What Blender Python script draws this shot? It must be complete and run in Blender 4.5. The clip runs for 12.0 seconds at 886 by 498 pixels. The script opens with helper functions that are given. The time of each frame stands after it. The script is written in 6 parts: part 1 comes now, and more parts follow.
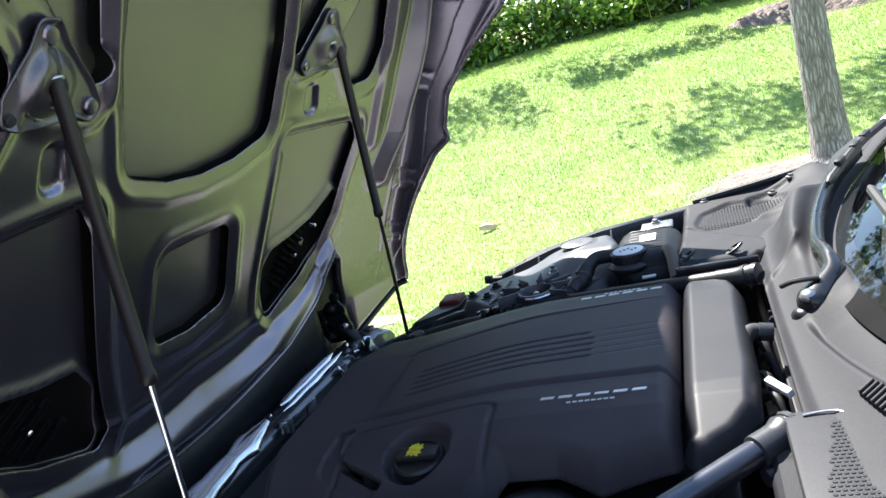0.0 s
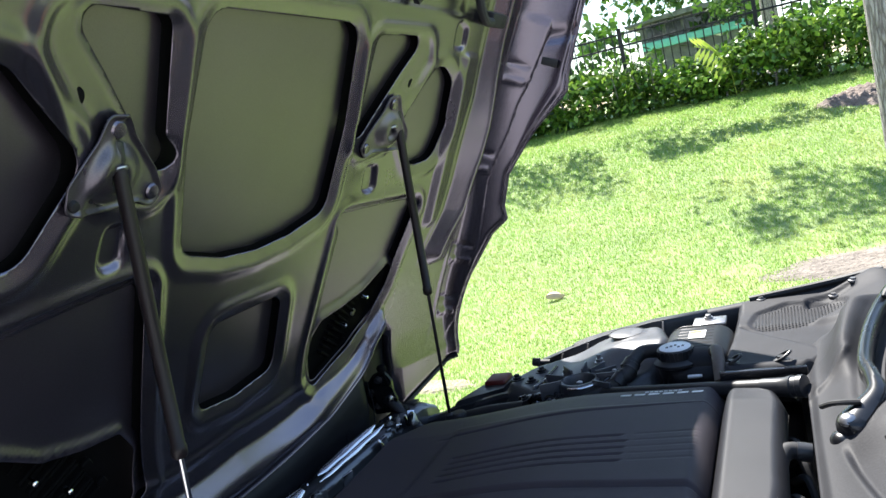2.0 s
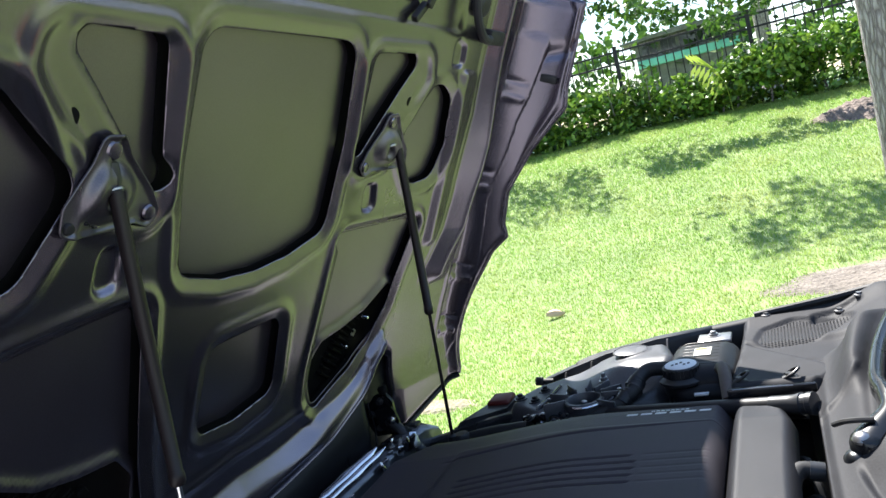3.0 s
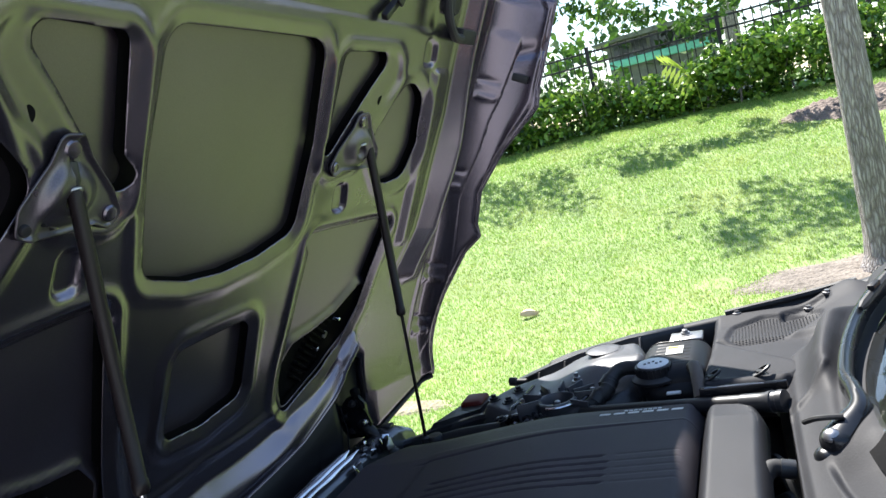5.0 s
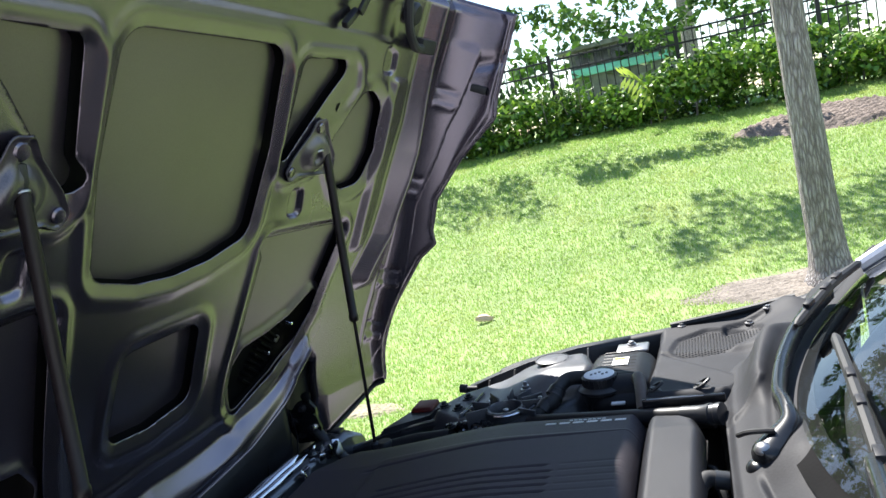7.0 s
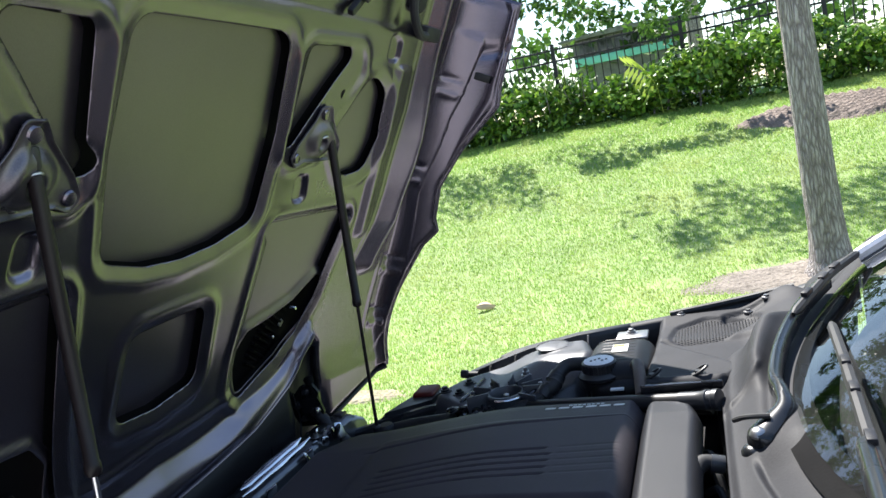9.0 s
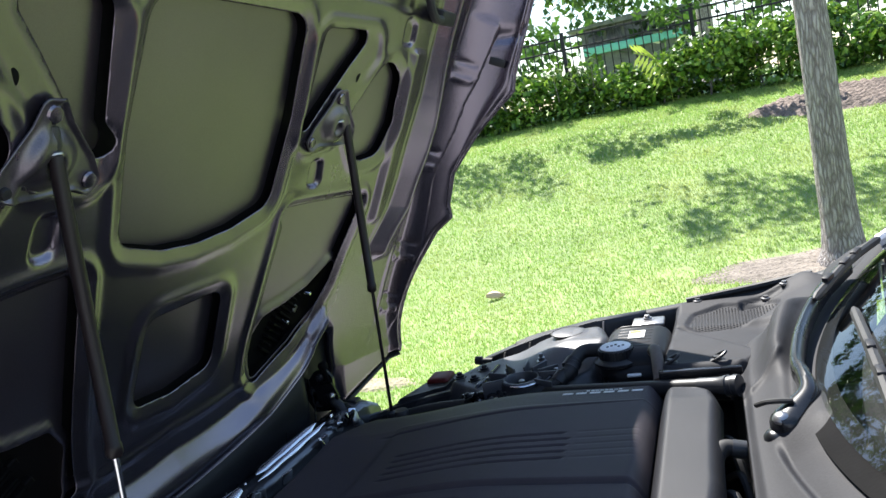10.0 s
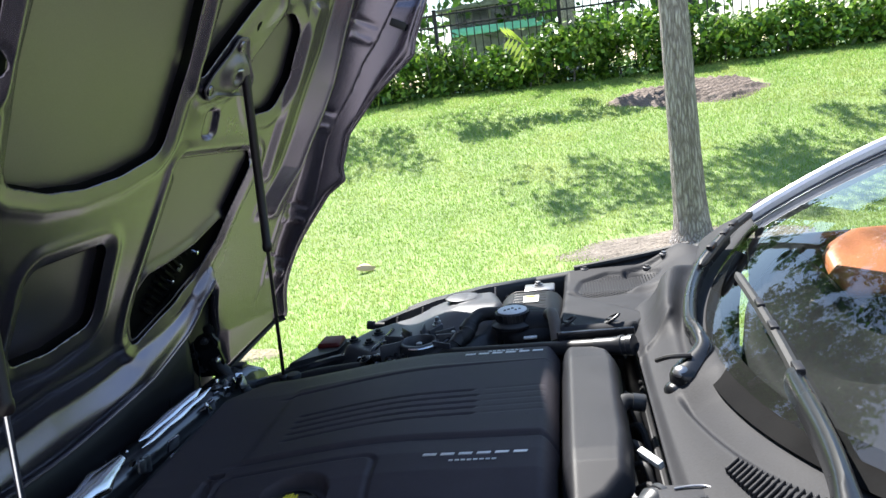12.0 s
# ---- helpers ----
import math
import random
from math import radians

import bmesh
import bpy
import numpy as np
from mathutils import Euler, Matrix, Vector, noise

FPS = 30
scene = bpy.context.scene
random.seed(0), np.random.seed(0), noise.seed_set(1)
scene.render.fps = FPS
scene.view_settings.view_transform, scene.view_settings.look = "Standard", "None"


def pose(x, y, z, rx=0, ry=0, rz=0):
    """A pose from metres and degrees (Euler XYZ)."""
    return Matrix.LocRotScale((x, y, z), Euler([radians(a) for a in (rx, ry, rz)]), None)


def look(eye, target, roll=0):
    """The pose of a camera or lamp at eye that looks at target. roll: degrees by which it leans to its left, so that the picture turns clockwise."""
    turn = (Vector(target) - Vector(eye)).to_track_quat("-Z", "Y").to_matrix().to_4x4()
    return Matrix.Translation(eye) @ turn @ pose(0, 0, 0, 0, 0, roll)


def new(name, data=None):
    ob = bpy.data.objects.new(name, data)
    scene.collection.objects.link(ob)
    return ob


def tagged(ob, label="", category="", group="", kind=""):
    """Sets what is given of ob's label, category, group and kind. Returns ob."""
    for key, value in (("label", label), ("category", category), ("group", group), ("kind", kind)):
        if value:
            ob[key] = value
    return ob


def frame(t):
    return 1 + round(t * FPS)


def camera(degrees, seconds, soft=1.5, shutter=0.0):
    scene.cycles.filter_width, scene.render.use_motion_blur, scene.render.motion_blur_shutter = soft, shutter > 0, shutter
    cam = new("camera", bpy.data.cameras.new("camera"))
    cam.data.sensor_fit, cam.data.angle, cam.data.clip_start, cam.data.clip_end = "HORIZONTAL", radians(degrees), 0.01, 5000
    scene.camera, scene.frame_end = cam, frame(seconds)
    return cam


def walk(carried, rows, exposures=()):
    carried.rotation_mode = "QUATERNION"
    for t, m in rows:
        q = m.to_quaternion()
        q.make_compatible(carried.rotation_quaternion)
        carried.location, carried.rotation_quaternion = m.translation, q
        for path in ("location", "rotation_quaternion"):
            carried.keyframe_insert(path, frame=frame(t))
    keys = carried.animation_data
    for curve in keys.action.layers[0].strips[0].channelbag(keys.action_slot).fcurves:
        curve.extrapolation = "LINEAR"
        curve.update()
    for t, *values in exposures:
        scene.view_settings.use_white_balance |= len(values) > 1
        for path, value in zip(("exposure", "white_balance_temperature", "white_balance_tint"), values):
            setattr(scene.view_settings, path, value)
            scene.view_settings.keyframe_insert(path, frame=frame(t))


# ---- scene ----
cam = camera(61.0, 12.0)
PATH = [
    (0, (0.03, -1.127, 1.368), (-0.658, 0.693, 0.907), -15.6),
    (0.5, (0.074, -1.097, 1.387), (-0.78, 0.648, 0.91), -14.4),
    (1, (0.097, -1.108, 1.396), (-0.794, 0.633, 0.982), -12.7),
    (1.5, (0.107, -1.118, 1.408), (-0.752, 0.659, 1.088), -12.5),
    (2, (0.103, -1.115, 1.41), (-0.742, 0.678, 1.141), -12.8),
    (2.5, (0.098, -1.109, 1.413), (-0.74, 0.691, 1.169), -13.2),
    (3, (0.091, -1.1, 1.409), (-0.743, 0.704, 1.187), -13.4),
    (5, (0.09, -1.085, 1.406), (-0.683, 0.745, 1.169), -13.5),
    (5.5, (0.092, -1.085, 1.415), (-0.66, 0.751, 1.162), -13.2),
    (6, (0.085, -1.084, 1.418), (-0.641, 0.761, 1.157), -12.7),
    (6.5, (0.092, -1.086, 1.418), (-0.612, 0.768, 1.155), -12.0),
    (7, (0.108, -1.095, 1.419), (-0.563, 0.772, 1.164), -11.6),
    (9, (0.111, -1.114, 1.418), (-0.568, 0.746, 1.134), -11.1),
    (9.5, (0.103, -1.117, 1.417), (-0.593, 0.733, 1.114), -11.2),
    (10, (0.089, -1.114, 1.41), (-0.611, 0.734, 1.104), -11.1),
    (10.5, (0.087, -1.102, 1.406), (-0.61, 0.746, 1.096), -11.2),
    (11, (0.06, -1.104, 1.408), (-0.599, 0.756, 1.084), -10.5),
    (11.5, (0.015, -1.106, 1.411), (-0.568, 0.775, 1.065), -10.0),
    (12, (-0.006, -1.131, 1.39), (-0.357, 0.791, 0.966), -7.5),
]
walk(cam, [(t, look(eye, target, roll)) for t, eye, target, roll in PATH], [(0, 2.0), (1.0, 1.92), (2.2, 1.70), (5.0, 1.58), (9.0, 1.52), (12.0, 1.55)])

# ---- light ----
SUN_WAY = Vector((-0.405, 0.67, 1.0)).normalized()
world = bpy.data.worlds.new("sky_world")
scene.world = world
world.use_nodes = True
wt = world.node_tree
sky = wt.nodes.new("ShaderNodeTexSky")
sky.sky_type = "NISHITA"
sky.sun_disc = False
sky.sun_elevation = math.asin(SUN_WAY.z)
sky.sun_rotation = math.atan2(SUN_WAY.x, SUN_WAY.y)
sky.air_density, sky.dust_density = 1.0, 0.3
wt.links.new(sky.outputs[0], wt.nodes["Background"].inputs[0])
wt.nodes["Background"].inputs[1].default_value = 0.10
sun_data = bpy.data.lights.new("sun", "SUN")
sun_data.energy, sun_data.angle, sun_data.color = 4.7, radians(0.55), (1.0, 0.963, 0.91)
sun = new("sun", sun_data)
sun.matrix_world = look(SUN_WAY * 30, (0, 0, 0))


# ---- materials ----
def material(name, base, rough=0.5, metal=0.0, scale=6.0, var=0.12, fine=120.0, bump=0.05, second=None, coat=0.0, spec=0.5, stretch=(1, 1, 1), relief=0.0006):
    m = bpy.data.materials.new(name)
    m.use_nodes = True
    nt = m.node_tree
    p = nt.nodes["Principled BSDF"]
    co = nt.nodes.new("ShaderNodeTexCoord")
    mp = nt.nodes.new("ShaderNodeMapping")
    mp.inputs["Scale"].default_value = stretch
    nt.links.new(co.outputs["Object"], mp.inputs[0])
    big = nt.nodes.new("ShaderNodeTexNoise")
    big.inputs["Scale"].default_value, big.inputs["Detail"].default_value = scale, 5
    small = nt.nodes.new("ShaderNodeTexNoise")
    small.inputs["Scale"].default_value, small.inputs["Detail"].default_value = fine, 3
    for n in (big, small):
        nt.links.new(mp.outputs[0], n.inputs["Vector"])
    mix = nt.nodes.new("ShaderNodeMix")
    mix.data_type = "FLOAT"
    mix.inputs[0].default_value = 0.4
    nt.links.new(big.outputs["Fac"], mix.inputs[2])
    nt.links.new(small.outputs["Fac"], mix.inputs[3])
    ramp = nt.nodes.new("ShaderNodeValToRGB")
    other = second or tuple(c * (1 - 2 * var) for c in base)
    ramp.color_ramp.elements[0].position, ramp.color_ramp.elements[1].position = 0.35, 0.65
    ramp.color_ramp.elements[0].color = (*other, 1)
    ramp.color_ramp.elements[1].color = (*(min(1, c * (1 + var)) for c in base), 1)
    nt.links.new(mix.outputs[0], ramp.inputs[0])
    nt.links.new(ramp.outputs[0], p.inputs["Base Color"])
    rr = nt.nodes.new("ShaderNodeMapRange")
    rr.inputs[3].default_value, rr.inputs[4].default_value = max(0.02, rough * 0.8), min(1, rough * 1.2)
    nt.links.new(big.outputs["Fac"], rr.inputs[0])
    nt.links.new(rr.outputs[0], p.inputs["Roughness"])
    p.inputs["Metallic"].default_value = metal
    p.inputs["Specular IOR Level"].default_value = spec
    p.inputs["Coat Weight"].default_value = coat
    p.inputs["Coat Roughness"].default_value = 0.05
    if bump:
        b = nt.nodes.new("ShaderNodeBump")
        b.inputs["Strength"].default_value, b.inputs["Distance"].default_value = min(1, bump * 4), relief
        nt.links.new(small.outputs["Fac"], b.inputs["Height"])
        nt.links.new(b.outputs[0], p.inputs["Normal"])
    return m


def leaf_material(name, tones, rough=0.45, through_light=0.35, spec=0.5, dry=None):
    m = bpy.data.materials.new(name)
    m.use_nodes = True
    nt = m.node_tree
    p = nt.nodes["Principled BSDF"]
    geo = nt.nodes.new("ShaderNodeNewGeometry")
    ramp = nt.nodes.new("ShaderNodeValToRGB")
    ramp.color_ramp.elements[0].color = (*tones[0], 1)
    ramp.color_ramp.elements[1].color = (*tones[-1], 1)
    for n, tone in enumerate(tones[1:-1], 1):
        e = ramp.color_ramp.elements.new(n / (len(tones) - 1))
        e.color = (*tone, 1)
    nt.links.new(geo.outputs["Random Per Island"], ramp.inputs[0])
    colour = ramp.outputs[0]
    if dry:
        co = nt.nodes.new("ShaderNodeTexCoord")
        noise_ = nt.nodes.new("ShaderNodeTexNoise")
        noise_.inputs["Scale"].default_value, noise_.inputs["Detail"].default_value = 1.6, 6
        nt.links.new(co.outputs["Object"], noise_.inputs["Vector"])
        rr = nt.nodes.new("ShaderNodeMapRange")
        rr.inputs[1].default_value, rr.inputs[2].default_value, rr.inputs[4].default_value = 0.45, 0.72, 0.72
        nt.links.new(noise_.outputs["Fac"], rr.inputs[0])
        mixc = nt.nodes.new("ShaderNodeMix")
        mixc.data_type = "RGBA"
        nt.links.new(rr.outputs[0], mixc.inputs[0])
        nt.links.new(colour, mixc.inputs[6])
        mixc.inputs[7].default_value = (*dry, 1)
        colour = mixc.outputs[2]
    nt.links.new(colour, p.inputs["Base Color"])
    p.inputs["Roughness"].default_value = rough
    p.inputs["Specular IOR Level"].default_value = spec
    tr = nt.nodes.new("ShaderNodeBsdfTranslucent")
    nt.links.new(colour, tr.inputs["Color"])
    mx = nt.nodes.new("ShaderNodeMixShader")
    mx.inputs[0].default_value = through_light
    nt.links.new(p.outputs[0], mx.inputs[1])
    nt.links.new(tr.outputs[0], mx.inputs[2])
    nt.links.new(mx.outputs[0], nt.nodes["Material Output"].inputs["Surface"])
    return m


PRIMER = material("grey_metallic_paint_inside", (0.205, 0.183, 0.219), 0.255, 0.94, 3, 0.05, 500, 0.01)
PRESSED = material("dull_grey_pressed_steel", (0.17, 0.155, 0.18), 0.40, 0.9, 9, 0.12, 500, 0.03)
SKIN = material("dull_grey_metallic_paint", (0.182, 0.157, 0.196), 0.34, 0.92, 3, 0.07, 500, 0.02)
PAINT = material("dark_grey_metallic_paint", (0.10, 0.105, 0.115), 0.3, 0.8, 3, 0.05, 800, 0.01, coat=1.0)
BLACK = material("black_plastic", (0.018, 0.018, 0.02), 0.42, 0, 8, 0.15, 400, 0.05)
COVER = material("moulded_black_cover_plastic", (0.060, 0.0505, 0.0555), 0.52, 0, 10, 0.1, 900, 0.12, spec=0.16)
GREYCOVER = material("grey_cover_plastic", (0.019, 0.0193, 0.0235), 0.5, 0, 10, 0.1, 900, 0.12, spec=0.3)
COWL = material("weathered_cowl_plastic", (0.033, 0.0335, 0.0375), 0.62, 0, 14, 0.12, 300, 0.10, second=(0.0255, 0.0258, 0.0288), spec=0.2)
NOSEPANEL = material("satin_black_nose_panel", (0.009, 0.009, 0.011), 0.42, 0, 8, 0.15, 300, 0.03, spec=0.25)
NOSE = material("glossy_black_nose_plastic", (0.010, 0.010, 0.012), 0.18, 0, 8, 0.15, 300, 0.02)
WING = material("grey_wing_paint", (0.036, 0.038, 0.042), 0.6, 0.0, 6, 0.08, 500, 0.02, spec=0.3)
SAND = material("dry_sandy_soil", (0.40, 0.34, 0.24), 0.95, 0, 6, 0.2, 40, 0.6, second=(0.22, 0.20, 0.12), relief=0.01)
# matt black: painted shade in gaps, also rubber parts and the glass border
GAPBLACK = material("black_gap_shade_and_rubber", (0.004, 0.004, 0.0045), 0.8, 0, 8, 0.1, 200, 0.1, spec=0.1)
BRACE = material("satin_steel_tube", (0.11, 0.115, 0.135), 0.26, 0.85, 8, 0.08, 400, 0.02)
BOOT = material("grey_rubber_boot", (0.034, 0.036, 0.040), 0.36, 0, 10, 0.1, 300, 0.03)
PALELID = material("sun_bleached_grey_plastic", (0.039, 0.0395, 0.044), 0.6, 0, 12, 0.12, 300, 0.08, second=(0.028, 0.0282, 0.031), spec=0.25)
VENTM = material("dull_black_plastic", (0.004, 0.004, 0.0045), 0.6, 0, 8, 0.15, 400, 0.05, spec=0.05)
RUBBER = material("black_rubber", (0.02, 0.02, 0.021), 0.6, 0, 10, 0.15, 300, 0.06)
STRUTM = material("black_enamel_tube", (0.016, 0.012, 0.013), 0.32, 0, 12, 0.1, 300, 0.01, spec=0.25)
CHROME = material("bright_metal_rod", (0.78, 0.78, 0.80), 0.14, 1.0, 12, 0.05, 300, 0.0)
STEEL = material("zinc_plated_steel", (0.42, 0.42, 0.43), 0.35, 1.0, 20, 0.12, 300, 0.05)
ALU = material("satin_grey_casting", (0.082, 0.084, 0.092), 0.42, 0.35, 12, 0.12, 250, 0.08)
SILVER = material("silver_print", (0.75, 0.75, 0.77), 0.3, 0.6, 20, 0.05, 200, 0.0)
YELLOW = material("yellow_print", (0.75, 0.62, 0.04), 0.5, 0, 20, 0.08, 200, 0.0)
STICKER = material("pale_sticker", (0.82, 0.81, 0.74), 0.5, 0, 30, 0.1, 200, 0.0)
WHITE = material("white_print", (0.88, 0.88, 0.87), 0.5, 0, 20, 0.05, 200, 0.0)
REDLENS = material("red_reflector", (0.10, 0.010, 0.008), 0.5, 0, 30, 0.1, 300, 0.02, spec=0.3)
TAN = material("tan_leather", (0.66, 0.24, 0.10), 0.45, 0, 8, 0.1, 350, 0.15)
DASH = material("dark_dashboard_vinyl", (0.026, 0.027, 0.029), 0.75, 0, 8, 0.1, 400, 0.1, spec=0.08)
BARK = material("grey_brown_bark", (0.44, 0.405, 0.385), 0.9, 0, 8, 0.2, 40, 0.6, second=(0.30, 0.268, 0.252), stretch=(3, 3, 0.4), relief=0.01)
SOIL = material("lawn_soil", (0.26, 0.34, 0.13), 0.95, 0, 3, 0.2, 60, 0.5, second=(0.19, 0.27, 0.09))
DRYSOIL = material("dry_grey_soil", (0.25, 0.215, 0.18), 0.95, 0, 7, 0.25, 45, 0.8, second=(0.12, 0.10, 0.08), relief=0.015)
MULCH = material("dry_mulch", (0.21, 0.165, 0.135), 0.95, 0, 5, 0.3, 40, 0.9, second=(0.10, 0.075, 0.06), relief=0.02)
PAVING = material("pale_concrete", (0.52, 0.49, 0.45), 0.85, 0, 3, 0.15, 90, 0.3, relief=0.003)
ASPHALT = material("pale_reflecting_concrete", (0.40, 0.395, 0.385), 0.9, 0, 3, 0.2, 150, 0.6)
FENCE = material("black_fence_enamel", (0.012, 0.012, 0.013), 0.45, 0, 10, 0.1, 100, 0.02)
# bluish pale wall out of view, toned for its reflection in the bonnet
MIRRORED_WALL = material("pale_reflector_wall", (0.30, 0.33, 0.42), 0.9, 0, 2, 0.1, 60, 0.3)
ROOF = material("grey_roof_tiles", (0.22, 0.22, 0.23), 0.8, 0, 3, 0.2, 30, 0.4)
TEAL = material("teal_awning", (0.25, 0.72, 0.66), 0.6, 0, 4, 0.08, 60, 0.1)
PANE = material("dark_window_glass", (0.03, 0.035, 0.04), 0.08, 0, 3, 0.1, 30, 0.0)
TYRE = material("tyre_rubber", (0.02, 0.02, 0.02), 0.8, 0, 8, 0.15, 120, 0.2)
GRASS = leaf_material("grass_blades", [(0.19, 0.36, 0.07), (0.31, 0.46, 0.11), (0.26, 0.43, 0.09), (0.34, 0.48, 0.13), (0.43, 0.46, 0.20)], 0.7, 0.5, 0.15, (0.45, 0.49, 0.17))
HEDGE = leaf_material("hedge_leaves", [(0.025, 0.065, 0.010), (0.07, 0.17, 0.02), (0.14, 0.29, 0.03), (0.30, 0.45, 0.06), (0.05, 0.12, 0.016)], 0.3, 0.3)
CROWN = leaf_material("tree_leaves", [(0.03, 0.07, 0.012), (0.06, 0.14, 0.02), (0.10, 0.20, 0.03)], 0.4, 0.35)
FROND = leaf_material("pale_frond", [(0.42, 0.55, 0.08), (0.55, 0.65, 0.16)], 0.4, 0.4)
DEADLEAF = leaf_material("dry_leaf", [(0.74, 0.54, 0.35), (0.78, 0.57, 0.38)], 0.8, 0.15)


def bark_material():
    """Grey plates of bark with dark upright furrows between them."""
    m = BARK
    nt = m.node_tree
    p = nt.nodes["Principled BSDF"]
    co = nt.nodes.new("ShaderNodeTexCoord")
    wob = nt.nodes.new("ShaderNodeTexNoise")
    wob.inputs["Scale"].default_value, wob.inputs["Detail"].default_value = 9, 4
    nt.links.new(co.outputs["Object"], wob.inputs["Vector"])
    add = nt.nodes.new("ShaderNodeVectorMath")
    add.operation = "MULTIPLY_ADD"
    add.inputs[1].default_value = (0.035, 0.035, 0.09)
    nt.links.new(wob.outputs["Color"], add.inputs[0])
    nt.links.new(co.outputs["Object"], add.inputs[2])
    mp = nt.nodes.new("ShaderNodeMapping")
    mp.inputs["Scale"].default_value = (54, 54, 6.5)
    nt.links.new(add.outputs[0], mp.inputs[0])
    vor = nt.nodes.new("ShaderNodeTexVoronoi")
    vor.feature = "DISTANCE_TO_EDGE"
    vor.inputs["Scale"].default_value = 1.0
    nt.links.new(mp.outputs[0], vor.inputs["Vector"])
    ramp = nt.nodes.new("ShaderNodeValToRGB")
    ramp.color_ramp.elements[0].color, ramp.color_ramp.elements[1].color = (0.42, 0.39, 0.375, 1), (1, 1, 1, 1)
    ramp.color_ramp.elements[1].position = 0.30
    nt.links.new(vor.outputs["Distance"], ramp.inputs[0])
    mul = nt.nodes.new("ShaderNodeMix")
    mul.data_type, mul.blend_type = "RGBA", "MULTIPLY"
    mul.inputs[0].default_value = 1.0
    old = p.inputs["Base Color"].links[0].from_socket
    nt.links.new(old, mul.inputs[6])
    nt.links.new(ramp.outputs[0], mul.inputs[7])
    nt.links.new(mul.outputs[2], p.inputs["Base Color"])
    b = nt.nodes.new("ShaderNodeBump")
    b.inputs["Strength"].default_value, b.inputs["Distance"].default_value = 0.8, 0.012
    nt.links.new(ramp.outputs[0], b.inputs["Height"])
    nt.links.new(p.inputs["Normal"].links[0].from_socket, b.inputs["Normal"])
    nt.links.new(b.outputs[0], p.inputs["Normal"])


bark_material()


def glass_material():
    m = bpy.data.materials.new("windshield_glass")
    m.use_nodes = True
    nt = m.node_tree
    nt.nodes.remove(nt.nodes["Principled BSDF"])
    fr = nt.nodes.new("ShaderNodeFresnel")
    fr.inputs[0].default_value = 1.75
    tr = nt.nodes.new("ShaderNodeBsdfTransparent")
    tr.inputs[0].default_value = (0.84, 0.88, 0.86, 1)
    gl = nt.nodes.new("ShaderNodeBsdfGlossy")
    gl.inputs["Roughness"].default_value = 0.02
    mx = nt.nodes.new("ShaderNodeMixShader")
    nt.links.new(fr.outputs[0], mx.inputs[0])
    nt.links.new(tr.outputs[0], mx.inputs[1])
    nt.links.new(gl.outputs[0], mx.inputs[2])
    nt.links.new(mx.outputs[0], nt.nodes["Material Output"].inputs["Surface"])
    return m


GLASS = glass_material()


# ---- mesh helpers ----
def finish(name, me, mat_, parent=None, label="", smooth=True, angle=35):
    if mat_:
        me.materials.append(mat_)
    if smooth and len(me.polygons):
        me.polygons.foreach_set("use_smooth", [True] * len(me.polygons))
        me.set_sharp_from_angle(angle=radians(angle))
    ob = new(name, me)
    ob.parent = parent
    if label:
        tagged(ob, label)
    return ob


def part(name, bm, mat_, parent=None, label="", smooth=True, angle=35):
    me = bpy.data.meshes.new(name)
    bmesh.ops.recalc_face_normals(bm, faces=bm.faces)
    bm.to_mesh(me)
    bm.free()
    return finish(name, me, mat_, parent, label, smooth, angle)


def thing(name, label, category, group="", kind="", at=(0, 0, 0)):
    ob = new(name)
    ob.empty_display_size = 0.1
    ob.location = at
    return tagged(ob, label, category, group, kind)


def raw(name, verts, faces, mat_, parent=None, label="", smooth=True, angle=35):
    me = bpy.data.meshes.new(name)
    me.from_pydata([tuple(v) for v in verts], [], faces)
    me.update()
    return finish(name, me, mat_, parent, label, smooth, angle)


def box(bm, lo, hi, bevel=0.0, m=None, segs=2):
    size, mid = [b - a for a, b in zip(lo, hi)], [(a + b) / 2 for a, b in zip(lo, hi)]
    r = bmesh.ops.create_cube(bm, size=1, matrix=Matrix.Translation(mid) @ Matrix.Diagonal((*size, 1)))
    vs = r["verts"]
    if bevel:
        es = list({e for v in vs for e in v.link_edges})
        r = bmesh.ops.bevel(bm, geom=es, offset=bevel, segments=segs, affect="EDGES", profile=0.5)
        vs = list({v for f in r["faces"] for v in f.verts} | {v for v in vs if v.is_valid})
    if m is not None:
        bmesh.ops.transform(bm, matrix=m, verts=vs)
    return vs


def tube(bm, pts, rad, sides=12, cap=True):
    """A tube along points; rad is one radius or one for each point."""
    pts = [Vector(p) for p in pts]
    rads = rad if isinstance(rad, (list, tuple)) else [rad] * len(pts)
    rings, ref = [], None
    for i, p in enumerate(pts):
        d = (pts[min(i + 1, len(pts) - 1)] - pts[max(i - 1, 0)]).normalized()
        if ref is None:
            ref = d.orthogonal().normalized()
        ref = (ref - d * ref.dot(d)).normalized()
        side = d.cross(ref)
        rings.append([bm.verts.new(p + rads[i] * (math.cos(a) * ref + math.sin(a) * side)) for a in [2 * math.pi * k / sides for k in range(sides)]])
    for a, b in zip(rings, rings[1:]):
        for k in range(sides):
            bm.faces.new((a[k], a[(k + 1) % sides], b[(k + 1) % sides], b[k]))
    if cap:
        bm.faces.new(rings[0][::-1])
        bm.faces.new(rings[-1])
    return bm


